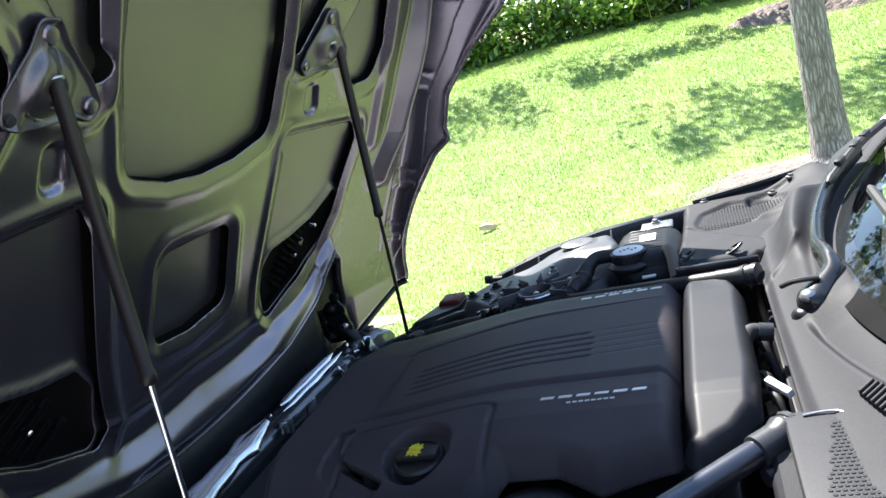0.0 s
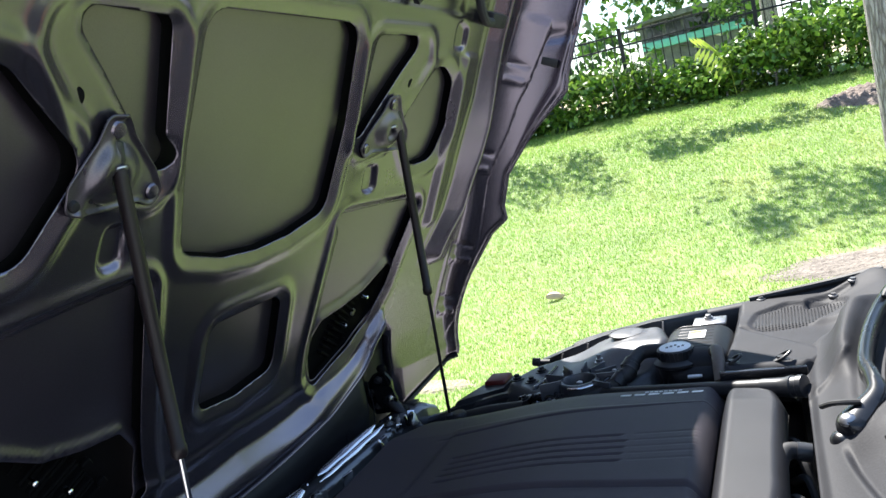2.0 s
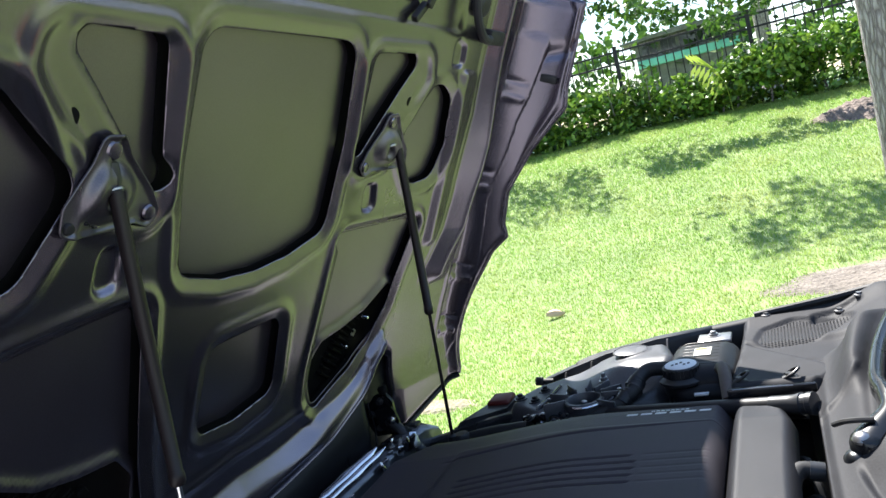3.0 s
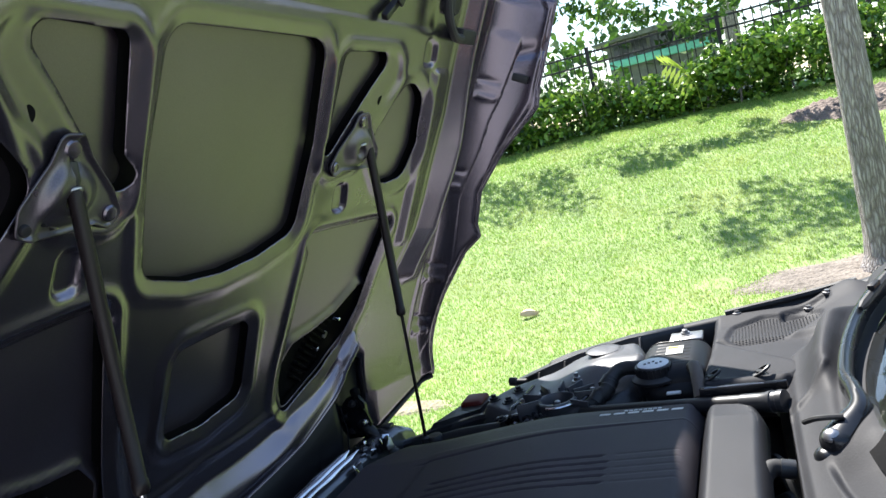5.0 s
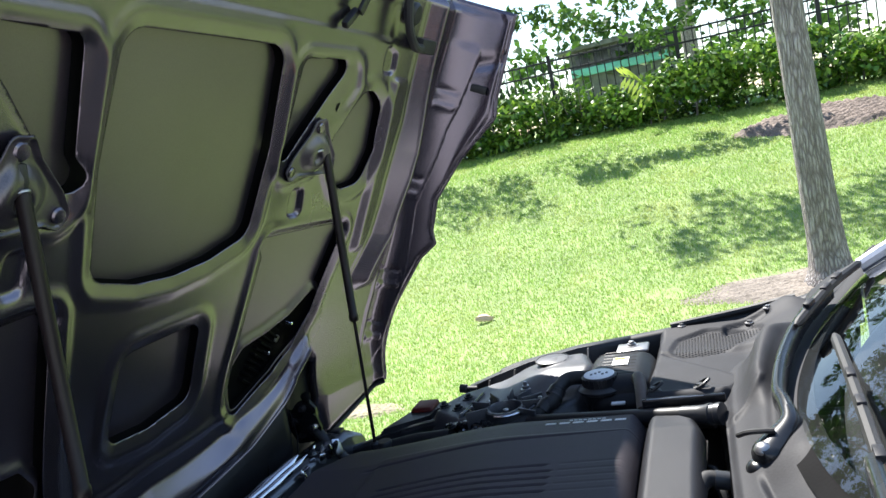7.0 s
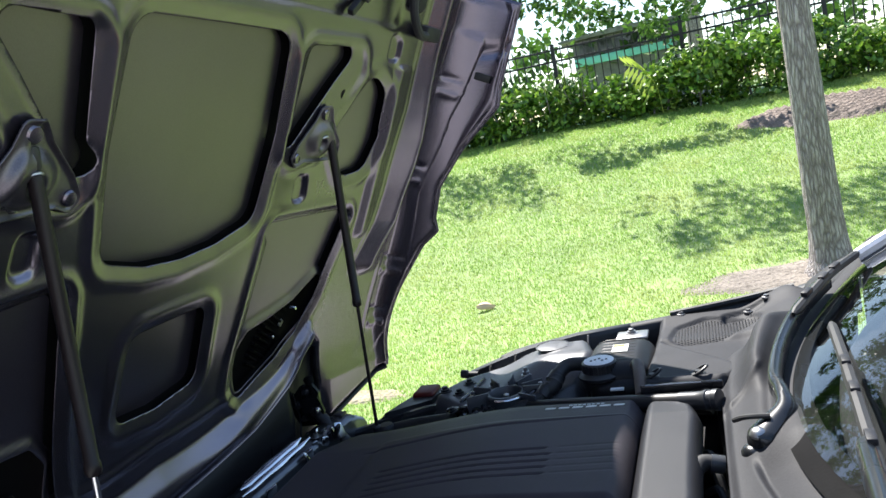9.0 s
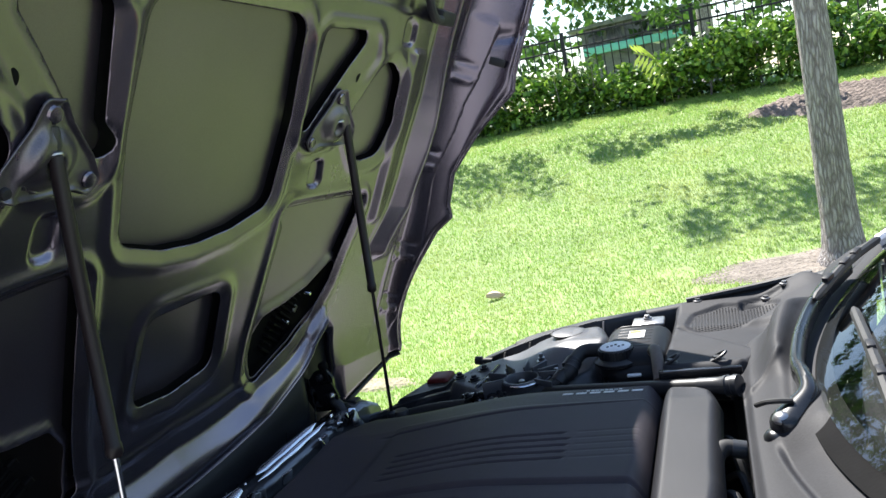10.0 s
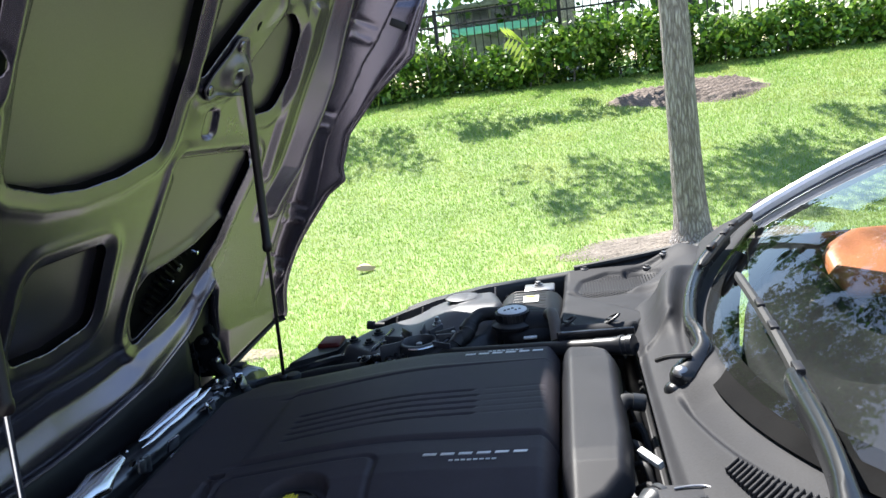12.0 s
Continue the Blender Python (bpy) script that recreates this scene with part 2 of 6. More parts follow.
def curve_pts(ctrl, n=24):
    """A smooth line through the control points."""
    ctrl = [Vector(c) for c in ctrl]
    ext = [2 * ctrl[0] - ctrl[1], *ctrl, 2 * ctrl[-1] - ctrl[-2]]
    out = []
    for i in range(1, len(ext) - 2):
        a, b, c, d = ext[i - 1 : i + 3]
        for k in range(n):
            t = k / n
            out.append(0.5 * (2 * b + (c - a) * t + (2 * a - 5 * b + 4 * c - d) * t * t + (3 * b - a - 3 * c + d) * t**3))
    return [*out, ctrl[-1]]


def lathe(bm, profile, m, sides=24):
    """A solid of revolution about z from (radius, height) pairs, laid by m."""
    rings = []
    for r, h in profile:
        rings.append([bm.verts.new(m @ Vector((r * math.cos(a), r * math.sin(a), h))) for a in [2 * math.pi * k / sides for k in range(sides)]])
    for a, b in zip(rings, rings[1:]):
        for k in range(sides):
            bm.faces.new((a[k], a[(k + 1) % sides], b[(k + 1) % sides], b[k]))
    bm.faces.new(rings[0][::-1])
    bm.faces.new(rings[-1])
    return bm


def prism(bm, outline, z0, z1, m=None, bevel=0.0):
    """An outline in x, y pulled up from z0 to z1."""
    lo = [bm.verts.new((x, y, z0)) for x, y in outline]
    hi = [bm.verts.new((x, y, z1)) for x, y in outline]
    n = len(lo)
    fs = [bm.faces.new(lo[::-1]), bm.faces.new(hi)] + [bm.faces.new((lo[k], lo[(k + 1) % n], hi[(k + 1) % n], hi[k])) for k in range(n)]
    vs = lo + hi
    if bevel:
        es = list({e for v in hi for e in v.link_edges})
        r = bmesh.ops.bevel(bm, geom=es, offset=bevel, segments=2, affect="EDGES")
        vs = list({v for f in fs if f.is_valid for v in f.verts} | {v for f in r["faces"] for v in f.verts})
    if m is not None:
        bmesh.ops.transform(bm, matrix=m, verts=vs)
    return vs


def smooth01(t):
    t = np.clip(t, 0, 1)
    return t * t * (3 - 2 * t)


def poly_field(u, v, corners, r):
    """Signed distance to a polygon with corners rounded by r: negative inside."""
    pts = np.array(corners, float)
    mid = pts.mean(0)
    d, sign = np.full(u.shape, 1e9), np.ones(u.shape)
    n = len(pts)
    # pull the corners in by r, so that the rounded shape keeps its size
    inner = []
    for k in range(n):
        a, b, c = pts[k - 1], pts[k], pts[(k + 1) % n]
        e1, e2 = (a - b) / np.linalg.norm(a - b), (c - b) / np.linalg.norm(c - b)
        half = np.arccos(np.clip(e1 @ e2, -1, 1)) / 2
        w = (e1 + e2) / (np.linalg.norm(e1 + e2) + 1e-9)
        if (mid - b) @ w < 0 and half > 1.3:
            w = -w
        inner.append(b + w * r / max(np.sin(half), 0.3))
    for k in range(n):
        a, b = inner[k], inner[(k + 1) % n]
        ex, ey = b - a
        px, py = u - a[0], v - a[1]
        t = np.clip((px * ex + py * ey) / (ex * ex + ey * ey), 0, 1)
        d = np.minimum(d, (px - t * ex) ** 2 + (py - t * ey) ** 2)
        up, dn = (v >= a[1]) & (v < b[1]), (v < a[1]) & (v >= b[1])
        cross = ex * py - ey * px
        sign = np.where((up & (cross > 0)) | (dn & (cross < 0)), -sign, sign)
    return sign * np.sqrt(d) - r


def clipped_sheet(us, vs, place, field):
    """Vertices and faces of the sheet place(u, v) over a grid, kept where field(u, v) > 0 and cut cleanly along its zero line."""
    U, V = np.meshgrid(us, vs, indexing="ij")
    Fv = field(U, V)
    nu, nv = U.shape
    ids = -np.ones((nu, nv), int)
    uv, faces, cuts = [], [], {}

    def vert(i, j):
        if ids[i, j] < 0:
            ids[i, j] = len(uv)
            uv.append((U[i, j], V[i, j]))
        return ids[i, j]

    def cut(a, b):
        key = (a, b) if a < b else (b, a)
        if key not in cuts:
            fa, fb = Fv[a], Fv[b]
            t = min(max(fa / (fa - fb), 0.001), 0.999)
            cuts[key] = len(uv)
            uv.append((U[a] + t * (U[b] - U[a]), V[a] + t * (V[b] - V[a])))
        return cuts[key]

    # vertices close to the zero line move onto it, so that no slivers arise
    gu, gv = np.gradient(Fv, us, vs)
    g2 = gu * gu + gv * gv + 1e-9
    cell = min(np.diff(us).min(), np.diff(vs).min())
    near = (np.abs(Fv) < 0.32 * cell * np.sqrt(g2)) & (g2 > 1e-4)
    U, V, Fv = U - np.where(near, Fv * gu / g2, 0), V - np.where(near, Fv * gv / g2, 0), np.where(near, 0.0, Fv)
    pos = Fv >= 0
    for i in range(nu - 1):
        for j in range(nv - 1):
            q = ((i, j), (i + 1, j), (i + 1, j + 1), (i, j + 1))
            k = [pos[p] for p in q]
            if all(k):
                faces.append([vert(*p) for p in q])
            elif any(k):
                f = []
                for n in range(4):
                    a, b = q[n], q[(n + 1) % 4]
                    if pos[a]:
                        f.append(vert(*a))
                    if pos[a] != pos[b] and Fv[a] != 0 and Fv[b] != 0:
                        f.append(cut(a, b))
                if len(f) > 2:
                    faces.append(f)
    uv = np.array(uv)
    return place(uv[:, 0], uv[:, 1]), faces


def solid(ob, t, offset=-1.0):
    m = ob.modifiers.new("thickness", "SOLIDIFY")
    m.thickness, m.offset = t, offset
    return ob

# ---- the car: it faces -x, its middle lies on y = 0 ----
car = thing("sports_car", "dark grey sports car with its front-hinged bonnet open", "car")

HINGE, RISE = Vector((-1.0, 0, 0.912)), radians(62)


def hood_at(s, w, d):
    """Places on the raised bonnet: s along it from the hinge, w across, d out of its under side."""
    s, w, d = np.broadcast_arrays(s, w, d)
    c, n = math.cos(RISE), math.sin(RISE)
    return np.stack([HINGE.x + s * c + d * n, w, HINGE.z + s * n - d * c], -1)


def hood_point(s, w, d):
    return Vector(hood_at(np.float64(s), np.float64(w), np.float64(d)).tolist())


def hood_cross(s, q):
    """Width and depth of the plain bonnet skin at s along and q round its section."""
    a = np.abs(q)
    t = np.clip((a - 0.85) / 0.22, 0, 1) * math.pi / 2
    w = np.where(a < 0.85, a, 0.85 + 0.060 * np.sin(t))
    d = 0.13 * w * w + 0.18 * (1 - np.cos(t)) + np.maximum(a - 1.07, 0) + 0.9 * np.maximum(0.18 - np.maximum(s, -0.03), 0) ** 2
    return np.sign(q) * w, d


EDGE_S = [-0.30, -0.13, -0.05, 0.2, 0.34, 0.395, 0.43, 0.52, 0.65, 0.74, 0.785, 0.83, 1.05, 1.2]
EDGE_Q = [0.60, 0.79, 0.940, 0.968, 0.995, 1.020, 1.005, 0.996, 1.024, 1.056, 1.074, 1.064, 1.054, 1.05]


def nose_lip(a):
    """How far along the bonnet its nose strip ends, at a across."""
    return -0.075 + 0.52 * np.minimum(a, 0.48) ** 2 + 6.0 * np.clip(a - 0.42, 0, 0.06) ** 2 + 1.2 * np.clip(a - 0.475, 0, 0.055)


def hood_outline(s, q):
    """Positive inside the bonnet's outline."""
    a = np.abs(q)
    side = np.interp(s, EDGE_S, EDGE_Q) - a
    front = s + 0.222 - 0.19 * a * a
    front = np.where(a < 0.60, np.minimum(front, s - nose_lip(a) + 1.1 * np.maximum(a - 0.53, 0)), front)
    rear = np.maximum(1.17 - 0.26 * a * a, 1.05) - s
    return np.minimum(np.minimum(side, front), rear)


MAIN = [(0.862, -0.218), (0.862, 0.218), (0.66, 0.232), (0.478, 0.215), (0.445, 0.10), (0.436, 0.0), (0.445, -0.10), (0.478, -0.215), (0.66, -0.232)]
LOW = [(0.312, -0.108), (0.312, 0.112), (0.138, 0.122), (0.122, 0.0), (0.135, -0.110)]
TRIANGLE = [(0.845, 0.292), (0.856, 0.484), (0.774, 0.412), (0.64, 0.305), (0.60, 0.285)]
RING = [(0.858, 0.262), (0.866, 0.510), (0.80, 0.520), (0.70, 0.468), (0.60, 0.405), (0.575, 0.262)]
LOZENGE = [(0.805, 0.575), (0.76, 0.640), (0.64, 0.652), (0.56, 0.622), (0.545, 0.53), (0.66, 0.435)]
VENT = [(0.295, 0.560), (0.228, 0.460), (0.202, 0.380), (0.188, 0.300), (0.14, 0.262), (0.035, 0.270), (0.06, 0.335), (0.10, 0.42), (0.16, 0.515), (0.24, 0.565)]
RECESS = [(0.452, 0.290), (0.452, 0.605), (0.386, 0.585), (0.31, 0.560), (0.222, 0.538), (0.138, 0.487), (0.085, 0.400), (0.052, 0.318), (0.035, 0.275), (0.06, 0.246), (0.234, 0.268)]
SLOT = [(0.905, 0.608), (0.885, 0.655), (0.835, 0.66), (0.835, 0.612)]
POCKET = [(0.56, 0.345), (0.56, 0.385), (0.50, 0.395), (0.50, 0.350)]


def hood_openings(s, q):
    a = np.abs(q)
    return [poly_field(s, q, MAIN, 0.045), poly_field(s, q, LOW, 0.03), poly_field(s, a, TRIANGLE, 0.022), poly_field(s, a, LOZENGE, 0.05), poly_field(s, a, RECESS, 0.022)]


def bead(x, middle, half):
    return np.exp(-(((x - middle) / half) ** 2))


def step(x, at, half=0.005):
    return smooth01((x - at + half) / (2 * half))


def strip_rise(s, a):
    """The turned-up strip across the nose."""
    low = nose_lip(a)
    wide = 0.078 - 0.09 * np.minimum(a, 0.55)
    top = low + wide
    ramp = np.clip((top - s) / (wide + 0.004), 0, 1)
    return (0.054 * (0.9 * ramp + 0.1 * smooth01(ramp)) - 0.75 * np.maximum(low - s, 0)) * (1 - smooth01((a - 0.525) / 0.035)) + 0.004 * bead(s - top, 0.045, 0.010) * (1 - smooth01((a - 0.40) / 0.05))


# lines along the flanks of the inner panel: the two bands and the row of pads
RIB_S = [0.26, 0.302, 0.35, 0.41, 0.49, 0.57, 0.645, 0.72, 0.79, 0.87]
RIB_IN = [0.680, 0.686, 0.710, 0.734, 0.742, 0.742, 0.746, 0.752, 0.746, 0.742]
RIB_OUT = [0.728, 0.736, 0.758, 0.794, 0.803, 0.818, 0.822, 0.810, 0.795, 0.786]
PAD_S = [-0.02, 0.05, 0.138, 0.23, 0.318, 0.386, 0.486, 0.55, 0.638, 0.718, 0.782, 0.92]
PAD_IN = [0.750, 0.810, 0.822, 0.824, 0.822, 0.834, 0.868, 0.870, 0.874, 0.872, 0.875, 0.886]
PAD_OUT = [0.832, 0.906, 0.930, 0.942, 0.938, 0.930, 0.914, 0.922, 0.938, 0.944, 0.958, 0.974]
BEAD_S = [0.40, 0.42, 0.50, 0.59, 0.69, 0.79, 0.93]
BEAD_Q = [1.01, 1.006, 0.994, 0.998, 1.014, 1.036, 1.038]


def ramp01(x, lo, hi):
    return np.clip((x - lo) / (hi - lo), 0, 1)


def corner_fall(s, a):
    """How far the front corners curve forward of the plain section, as a negative depth."""
    return -1.2 * np.maximum(0.06 - s, 0) ** 2 * smooth01((a - 0.58) / 0.06)


def hood_inner(s, q):
    w, d = hood_cross(s, q)
    a = np.abs(q)
    d = d - corner_fall(s, a)
    for n, f in enumerate(hood_openings(s, q)):
        d = d - (0.002 + (0.012 * smooth01((s - 0.41) / 0.03) if n == 4 else 0)) * (1 - smooth01(f / (0.013 if n < 4 else 0.013 + 0.016 * smooth01((s - 0.41) / 0.03)))) + (0.0045 if n != 2 else 0.0) * bead(f, 0.027, 0.013)
    d = d + 0.0065 * bead(poly_field(s, a, RING, 0.05), 0.004, 0.014)
    d = d - 0.010 * (1 - smooth01((poly_field(s, a, SLOT, 0.015) + 0.004) / 0.010))
    d = d - 0.010 * (1 - smooth01((poly_field(s, a, POCKET, 0.015) + 0.004) / 0.012))
    d = d + strip_rise(s, a)
    # slim bead, wide band and pads, each a tilted face with the panel falling back behind it
    i0, i1, p0, p1 = np.interp(s, RIB_S, RIB_IN), np.interp(s, RIB_S, RIB_OUT), np.interp(s, PAD_S, PAD_IN), np.interp(s, PAD_S, PAD_OUT)
    slim = smooth01((s - 0.36) / 0.03) * (1 - smooth01((s - 0.815) / 0.02))
    d = d + slim * 0.011 * (ramp01(a, 0.648, 0.674) - ramp01(a, 0.676, i0))
    band = smooth01((s - 0.24) / 0.05)
    d = d + band * (0.026 * (ramp01(a, i0, i1) - ramp01(a, i1 + 0.004, p0)) + 0.0024 * (bead(a, i0 - 0.004, 0.006) + bead(a, i1 + 0.003, 0.006)))
    row = smooth01((s + 0.015) / 0.03) * (1 - smooth01((s - 0.93) / 0.03))
    d = d + row * ((0.005 + 0.009 * smooth01((s - 0.30) / 0.3)) * (ramp01(a, p0, p1) - ramp01(a, p1 + 0.003, p1 + 0.016)) + 0.0028 * bead(a, p0 - 0.004, 0.006))
    inside = step(a, p0 + 0.008, 0.006) * (1 - step(a, p1 - 0.008, 0.006)) * row
    for at in (0.08, 0.245, 0.52, 0.775):
        d = d + inside * (0.006 * bead(s, at, 0.010) - 0.005 * bead(s, at + 0.045, 0.008))
    d = d - 0.005 * smooth01((s - 0.905) / 0.02) * (1 - smooth01((s - 0.985) / 0.02)) * (1 - smooth01((a - 0.60) / 0.03))
    # fine bead along the smooth skirt, and its crease above the pads
    w = w - np.sign(q) * (0.004 * bead(a, np.interp(s, BEAD_S, BEAD_Q), 0.008) * smooth01((s - 0.40) / 0.02) - 0.006 * bead(s - 0.5 * (a - 0.9), 0.86, 0.02) * step(a, 0.98, 0.01))
    # hem, where the inner panel meets the skin
    d = d - 0.018 * (1 - smooth01(hood_outline(s, q) / 0.03))
    return hood_at(s, w, d)


def hood_skin(s, q):
    w, d = hood_cross(s, q)
    f = poly_field(s, np.abs(q), VENT, 0.02)
    return hood_at(s, w * 1.004, d - corner_fall(s, np.abs(q)) - 0.021 + 0.011 * np.exp(-((f - 0.002) / 0.012) ** 2) + 0.7 * strip_rise(s, np.abs(q)) * (1 - step(np.abs(q), 0.56, 0.03)))


hood_s, hood_q = np.arange(-0.25, 1.185, 0.0042), np.arange(-1.083, 1.084, 0.0042)
v, f = clipped_sheet(hood_s, hood_q, hood_inner, lambda s, q: np.minimum.reduce([hood_outline(s, q), *hood_openings(s, q)]))
hood = solid(raw("bonnet", v, f, PRIMER, car, "raised bonnet, bare grey metallic under side with pressed openings", angle=80), 0.0016, -1)
v, f = clipped_sheet(np.arange(-0.26, 1.20, 0.007), np.arange(-1.09, 1.091, 0.007), hood_skin, lambda s, q: np.minimum(hood_outline(s, q) + np.where((np.abs(q) < 0.61) & (s < 0.16), -0.012, 0.006), poly_field(s, np.abs(q), VENT, 0.02)))
solid(raw("bonnet_skin", v, f, SKIN, hood, "dull grey metallic outer skin", angle=80), 0.0012, -1)


# flat black bands paint the shade in the gap between panel and skin
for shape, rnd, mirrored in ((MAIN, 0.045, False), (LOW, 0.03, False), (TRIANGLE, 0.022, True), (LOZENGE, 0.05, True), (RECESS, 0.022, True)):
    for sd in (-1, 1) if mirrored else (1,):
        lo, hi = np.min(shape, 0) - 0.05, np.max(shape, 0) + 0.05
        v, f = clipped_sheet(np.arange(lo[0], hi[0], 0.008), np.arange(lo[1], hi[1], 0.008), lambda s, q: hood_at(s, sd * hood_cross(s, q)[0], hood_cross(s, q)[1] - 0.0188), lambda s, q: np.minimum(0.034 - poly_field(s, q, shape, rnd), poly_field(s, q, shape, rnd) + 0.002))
        raw("gap_shade_band", v, f, GAPBLACK, hood, "black band painting the shaded gap behind the pressed edge", angle=80)


# rolled edge along the nose strip
bm = bmesh.new()
across = np.linspace(-0.535, 0.535, 120)
low = nose_lip(np.abs(across)) + 0.0015
roll = hood_inner(low, across)
tube(bm, [Vector(r) for r in roll.tolist()], 0.0042, 8)
part("rolled_edge", bm, PRIMER, hood)
for sd in (-1, 1):
    v, f = clipped_sheet(np.arange(-0.16, 0.24, 0.01), np.arange(0.42, 0.66, 0.01), lambda s, q: hood_at(s, sd * q, hood_cross(s, q)[1] - 0.0235 - corner_fall(s, q)), lambda s, q: np.minimum(np.minimum(0.655 - q, q - 0.43), 0.10 + 1.6 * np.maximum(q - 0.53, 0) - s))
    raw("hinge_recess", v, f, NOSEPANEL, hood, "black panel behind the hinge", angle=80)
    # rubber strip along the front corner's edge
    way = []
    for q in np.linspace(0.615, 0.93, 24):
        s = 0.19 * q * q - 0.222
        s = s if np.interp(s, EDGE_S, EDGE_Q) > q else float(np.interp(q, EDGE_Q[:5], EDGE_S[:5]))
        w, d = hood_cross(np.float64(s), np.float64(q))
        way.append(hood_point(s + 0.004, sd * float(w), float(d) - float(corner_fall(s, q)) - 0.010))
    bm = bmesh.new()
    tube(bm, way, 0.0075, 8)
    part("edge_strip", bm, NOSEPANEL, hood, "black rubber strip along the front corner")


def hood_frame(s, w, d, spin=0.0):
    """A frame on the bonnet's under side: x along it, z out of it."""
    c, n = math.cos(RISE), math.sin(RISE)
    along, out = Vector((c, 0, n)), Vector((n, 0, -c))
    across = out.cross(along)
    m = Matrix((along, across, out)).transposed().to_4x4()
    m.translation = hood_point(s, w, d)
    return m @ pose(0, 0, 0, 0, 0, spin)


for side in (-1, 1):
    # strut and its bracket
    top, low = Vector((-0.662, side * 0.406 + 0.017, 1.477)), Vector((-0.700, side * 0.416 + 0.003, 0.775))
    joint = top.lerp(low, (1.478 - 1.080) / (1.478 - 0.775))
    bm = bmesh.new()
    tube(bm, [top.lerp(joint, k) for k in (0.0, 0.02, 0.05, 0.5, 0.955, 0.96, 0.99, 1)], [0.0085, 0.0098, 0.0098, 0.0098, 0.0098, 0.0112, 0.0112, 0.009], 20)
    strut = part("gas_strut", bm, STRUTM, car, "black gas strut with a slim rod, holding up the bonnet")
    bm = bmesh.new()
    tube(bm, [joint, low], 0.0042, 14)
    part("rod", bm, STRUTM if side > 0 else CHROME, strut, "slim strut rod")
    bm = bmesh.new()
    way = (low - top).normalized()
    tube(bm, [top - way * 0.03, top - way * 0.027, top - way * 0.004, top + way * 0.004], [0.008, 0.0115, 0.0115, 0.008], 16)
    part("ball_socket", bm, BLACK, strut)
    bm = bmesh.new()
    tube(bm, [low + way * 0.022, low + way * 0.018, low - way * 0.008, low - way * 0.012], [0.008, 0.0115, 0.0115, 0.006], 16)
    part("ball_socket", bm, BLACK, strut)
    # three-cornered pressed bracket that carries the strut's ball
    lobes = [(0.722, 0.372), (0.722, 0.408), (0.690, 0.425), (0.640, 0.470), (0.604, 0.474), (0.596, 0.440), (0.625, 0.395), (0.598, 0.345), (0.584, 0.312), (0.604, 0.290), (0.640, 0.310), (0.690, 0.355)]

    def pressed(s_, q_):
        f_ = poly_field(s_, q_, lobes, 0.014)
        rise = 0.014 * smooth01((-f_ - 0.004) / 0.022) * (1 - smooth01((np.hypot(s_ - 0.645, (q_ - 0.392) * 0.8) - 0.018) / 0.030))
        rise = rise - 0.010 * (1 - smooth01((np.hypot(s_ - 0.637, q_ - 0.390) - 0.008) / 0.010)) + 0.005 * bead(q_ + 0.55 * s_, 0.78, 0.008)
        return hood_at(s_, side * q_, hood_cross(s_, q_)[1] + 0.006 + rise + 0.006 * (1 - smooth01(-f_ / 0.006)))

    v, f = clipped_sheet(np.arange(0.57, 0.74, 0.004), np.arange(0.27, 0.50, 0.004), pressed, lambda s_, q_: -poly_field(s_, q_, lobes, 0.014))
    bracket = solid(raw("strut_bracket", v, f if side < 0 else [c[::-1] for c in f], PRESSED, car, "pressed steel strut bracket with three bolted lobes", angle=60), 0.003, 0)
    for bs, bq, br, mt in ((0.702, 0.390, 0.013, PRIMER), (0.606, 0.312, 0.012, PRIMER), (0.612, 0.457, 0.008, BLACK)):
        bm = bmesh.new()
        lathe(bm, [(br, -0.004), (br, 0.004), (br * 0.8, 0.0065), (br * 0.4, 0.007)], hood_frame(bs, side * bq, 0.13 * bq * bq + 0.007), 16)
        part("bolt", bm, mt, bracket)
    # bright worn spring clip round the ball
    bm = bmesh.new()
    m = hood_frame(0.640, side * 0.390, 0.038)
    tube(bm, [m @ Vector((0.017 * math.cos(u), 0.015 * math.sin(u), 0.006 * math.cos(2 * u))) for u in np.linspace(-1.3, 2.2, 16)], 0.0028, 8)
    part("spring_clip", bm, STEEL, bracket, "bright worn spring clip round the ball")
    bm = bmesh.new()
    lathe(bm, [(0.013, -0.004), (0.013, 0.0006), (0.011, 0.0012)], hood_frame(0.746, side * 0.458, 0.13 * 0.458**2 + 0.0006), 20)
    part("drain_hole", bm, GAPBLACK, hood, "small round dark hole")
    # black vent box behind the opening
    m = hood_frame(0.18, side * 0.435, 0.0, -side * 33)
    bm = bmesh.new()
    box(bm, (-0.13, -0.060, -0.034), (0.07, -0.02, -0.024), 0.006, m)
    box(bm, (-0.10, 0.015, -0.034), (0.06, 0.04, -0.022), 0.006, m)
    vent = part("air_vent", bm, VENTM, car, "black ribbed air vent behind the bonnet's opening")
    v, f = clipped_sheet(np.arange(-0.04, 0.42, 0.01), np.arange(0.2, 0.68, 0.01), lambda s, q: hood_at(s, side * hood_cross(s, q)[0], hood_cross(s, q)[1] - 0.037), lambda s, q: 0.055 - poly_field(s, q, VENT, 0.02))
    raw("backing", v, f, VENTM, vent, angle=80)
    for k in range(17):
        bm = bmesh.new()
        box(bm, (-0.13 + 0.016 * k, -0.045, -0.026), (-0.124 + 0.016 * k, 0.03, -0.002 - 0.004 * (k % 2)), 0.001, m, 1)
        part("slat", bm, VENTM, vent)
    for k in range(5):
        bm = bmesh.new()
        box(bm, (-0.14 + 0.065 * k, -0.062, -0.016), (-0.122 + 0.065 * k, -0.044, -0.004), 0.002, m, 1)
        part("clip", bm, VENTM if k != 2 else STEEL, vent)
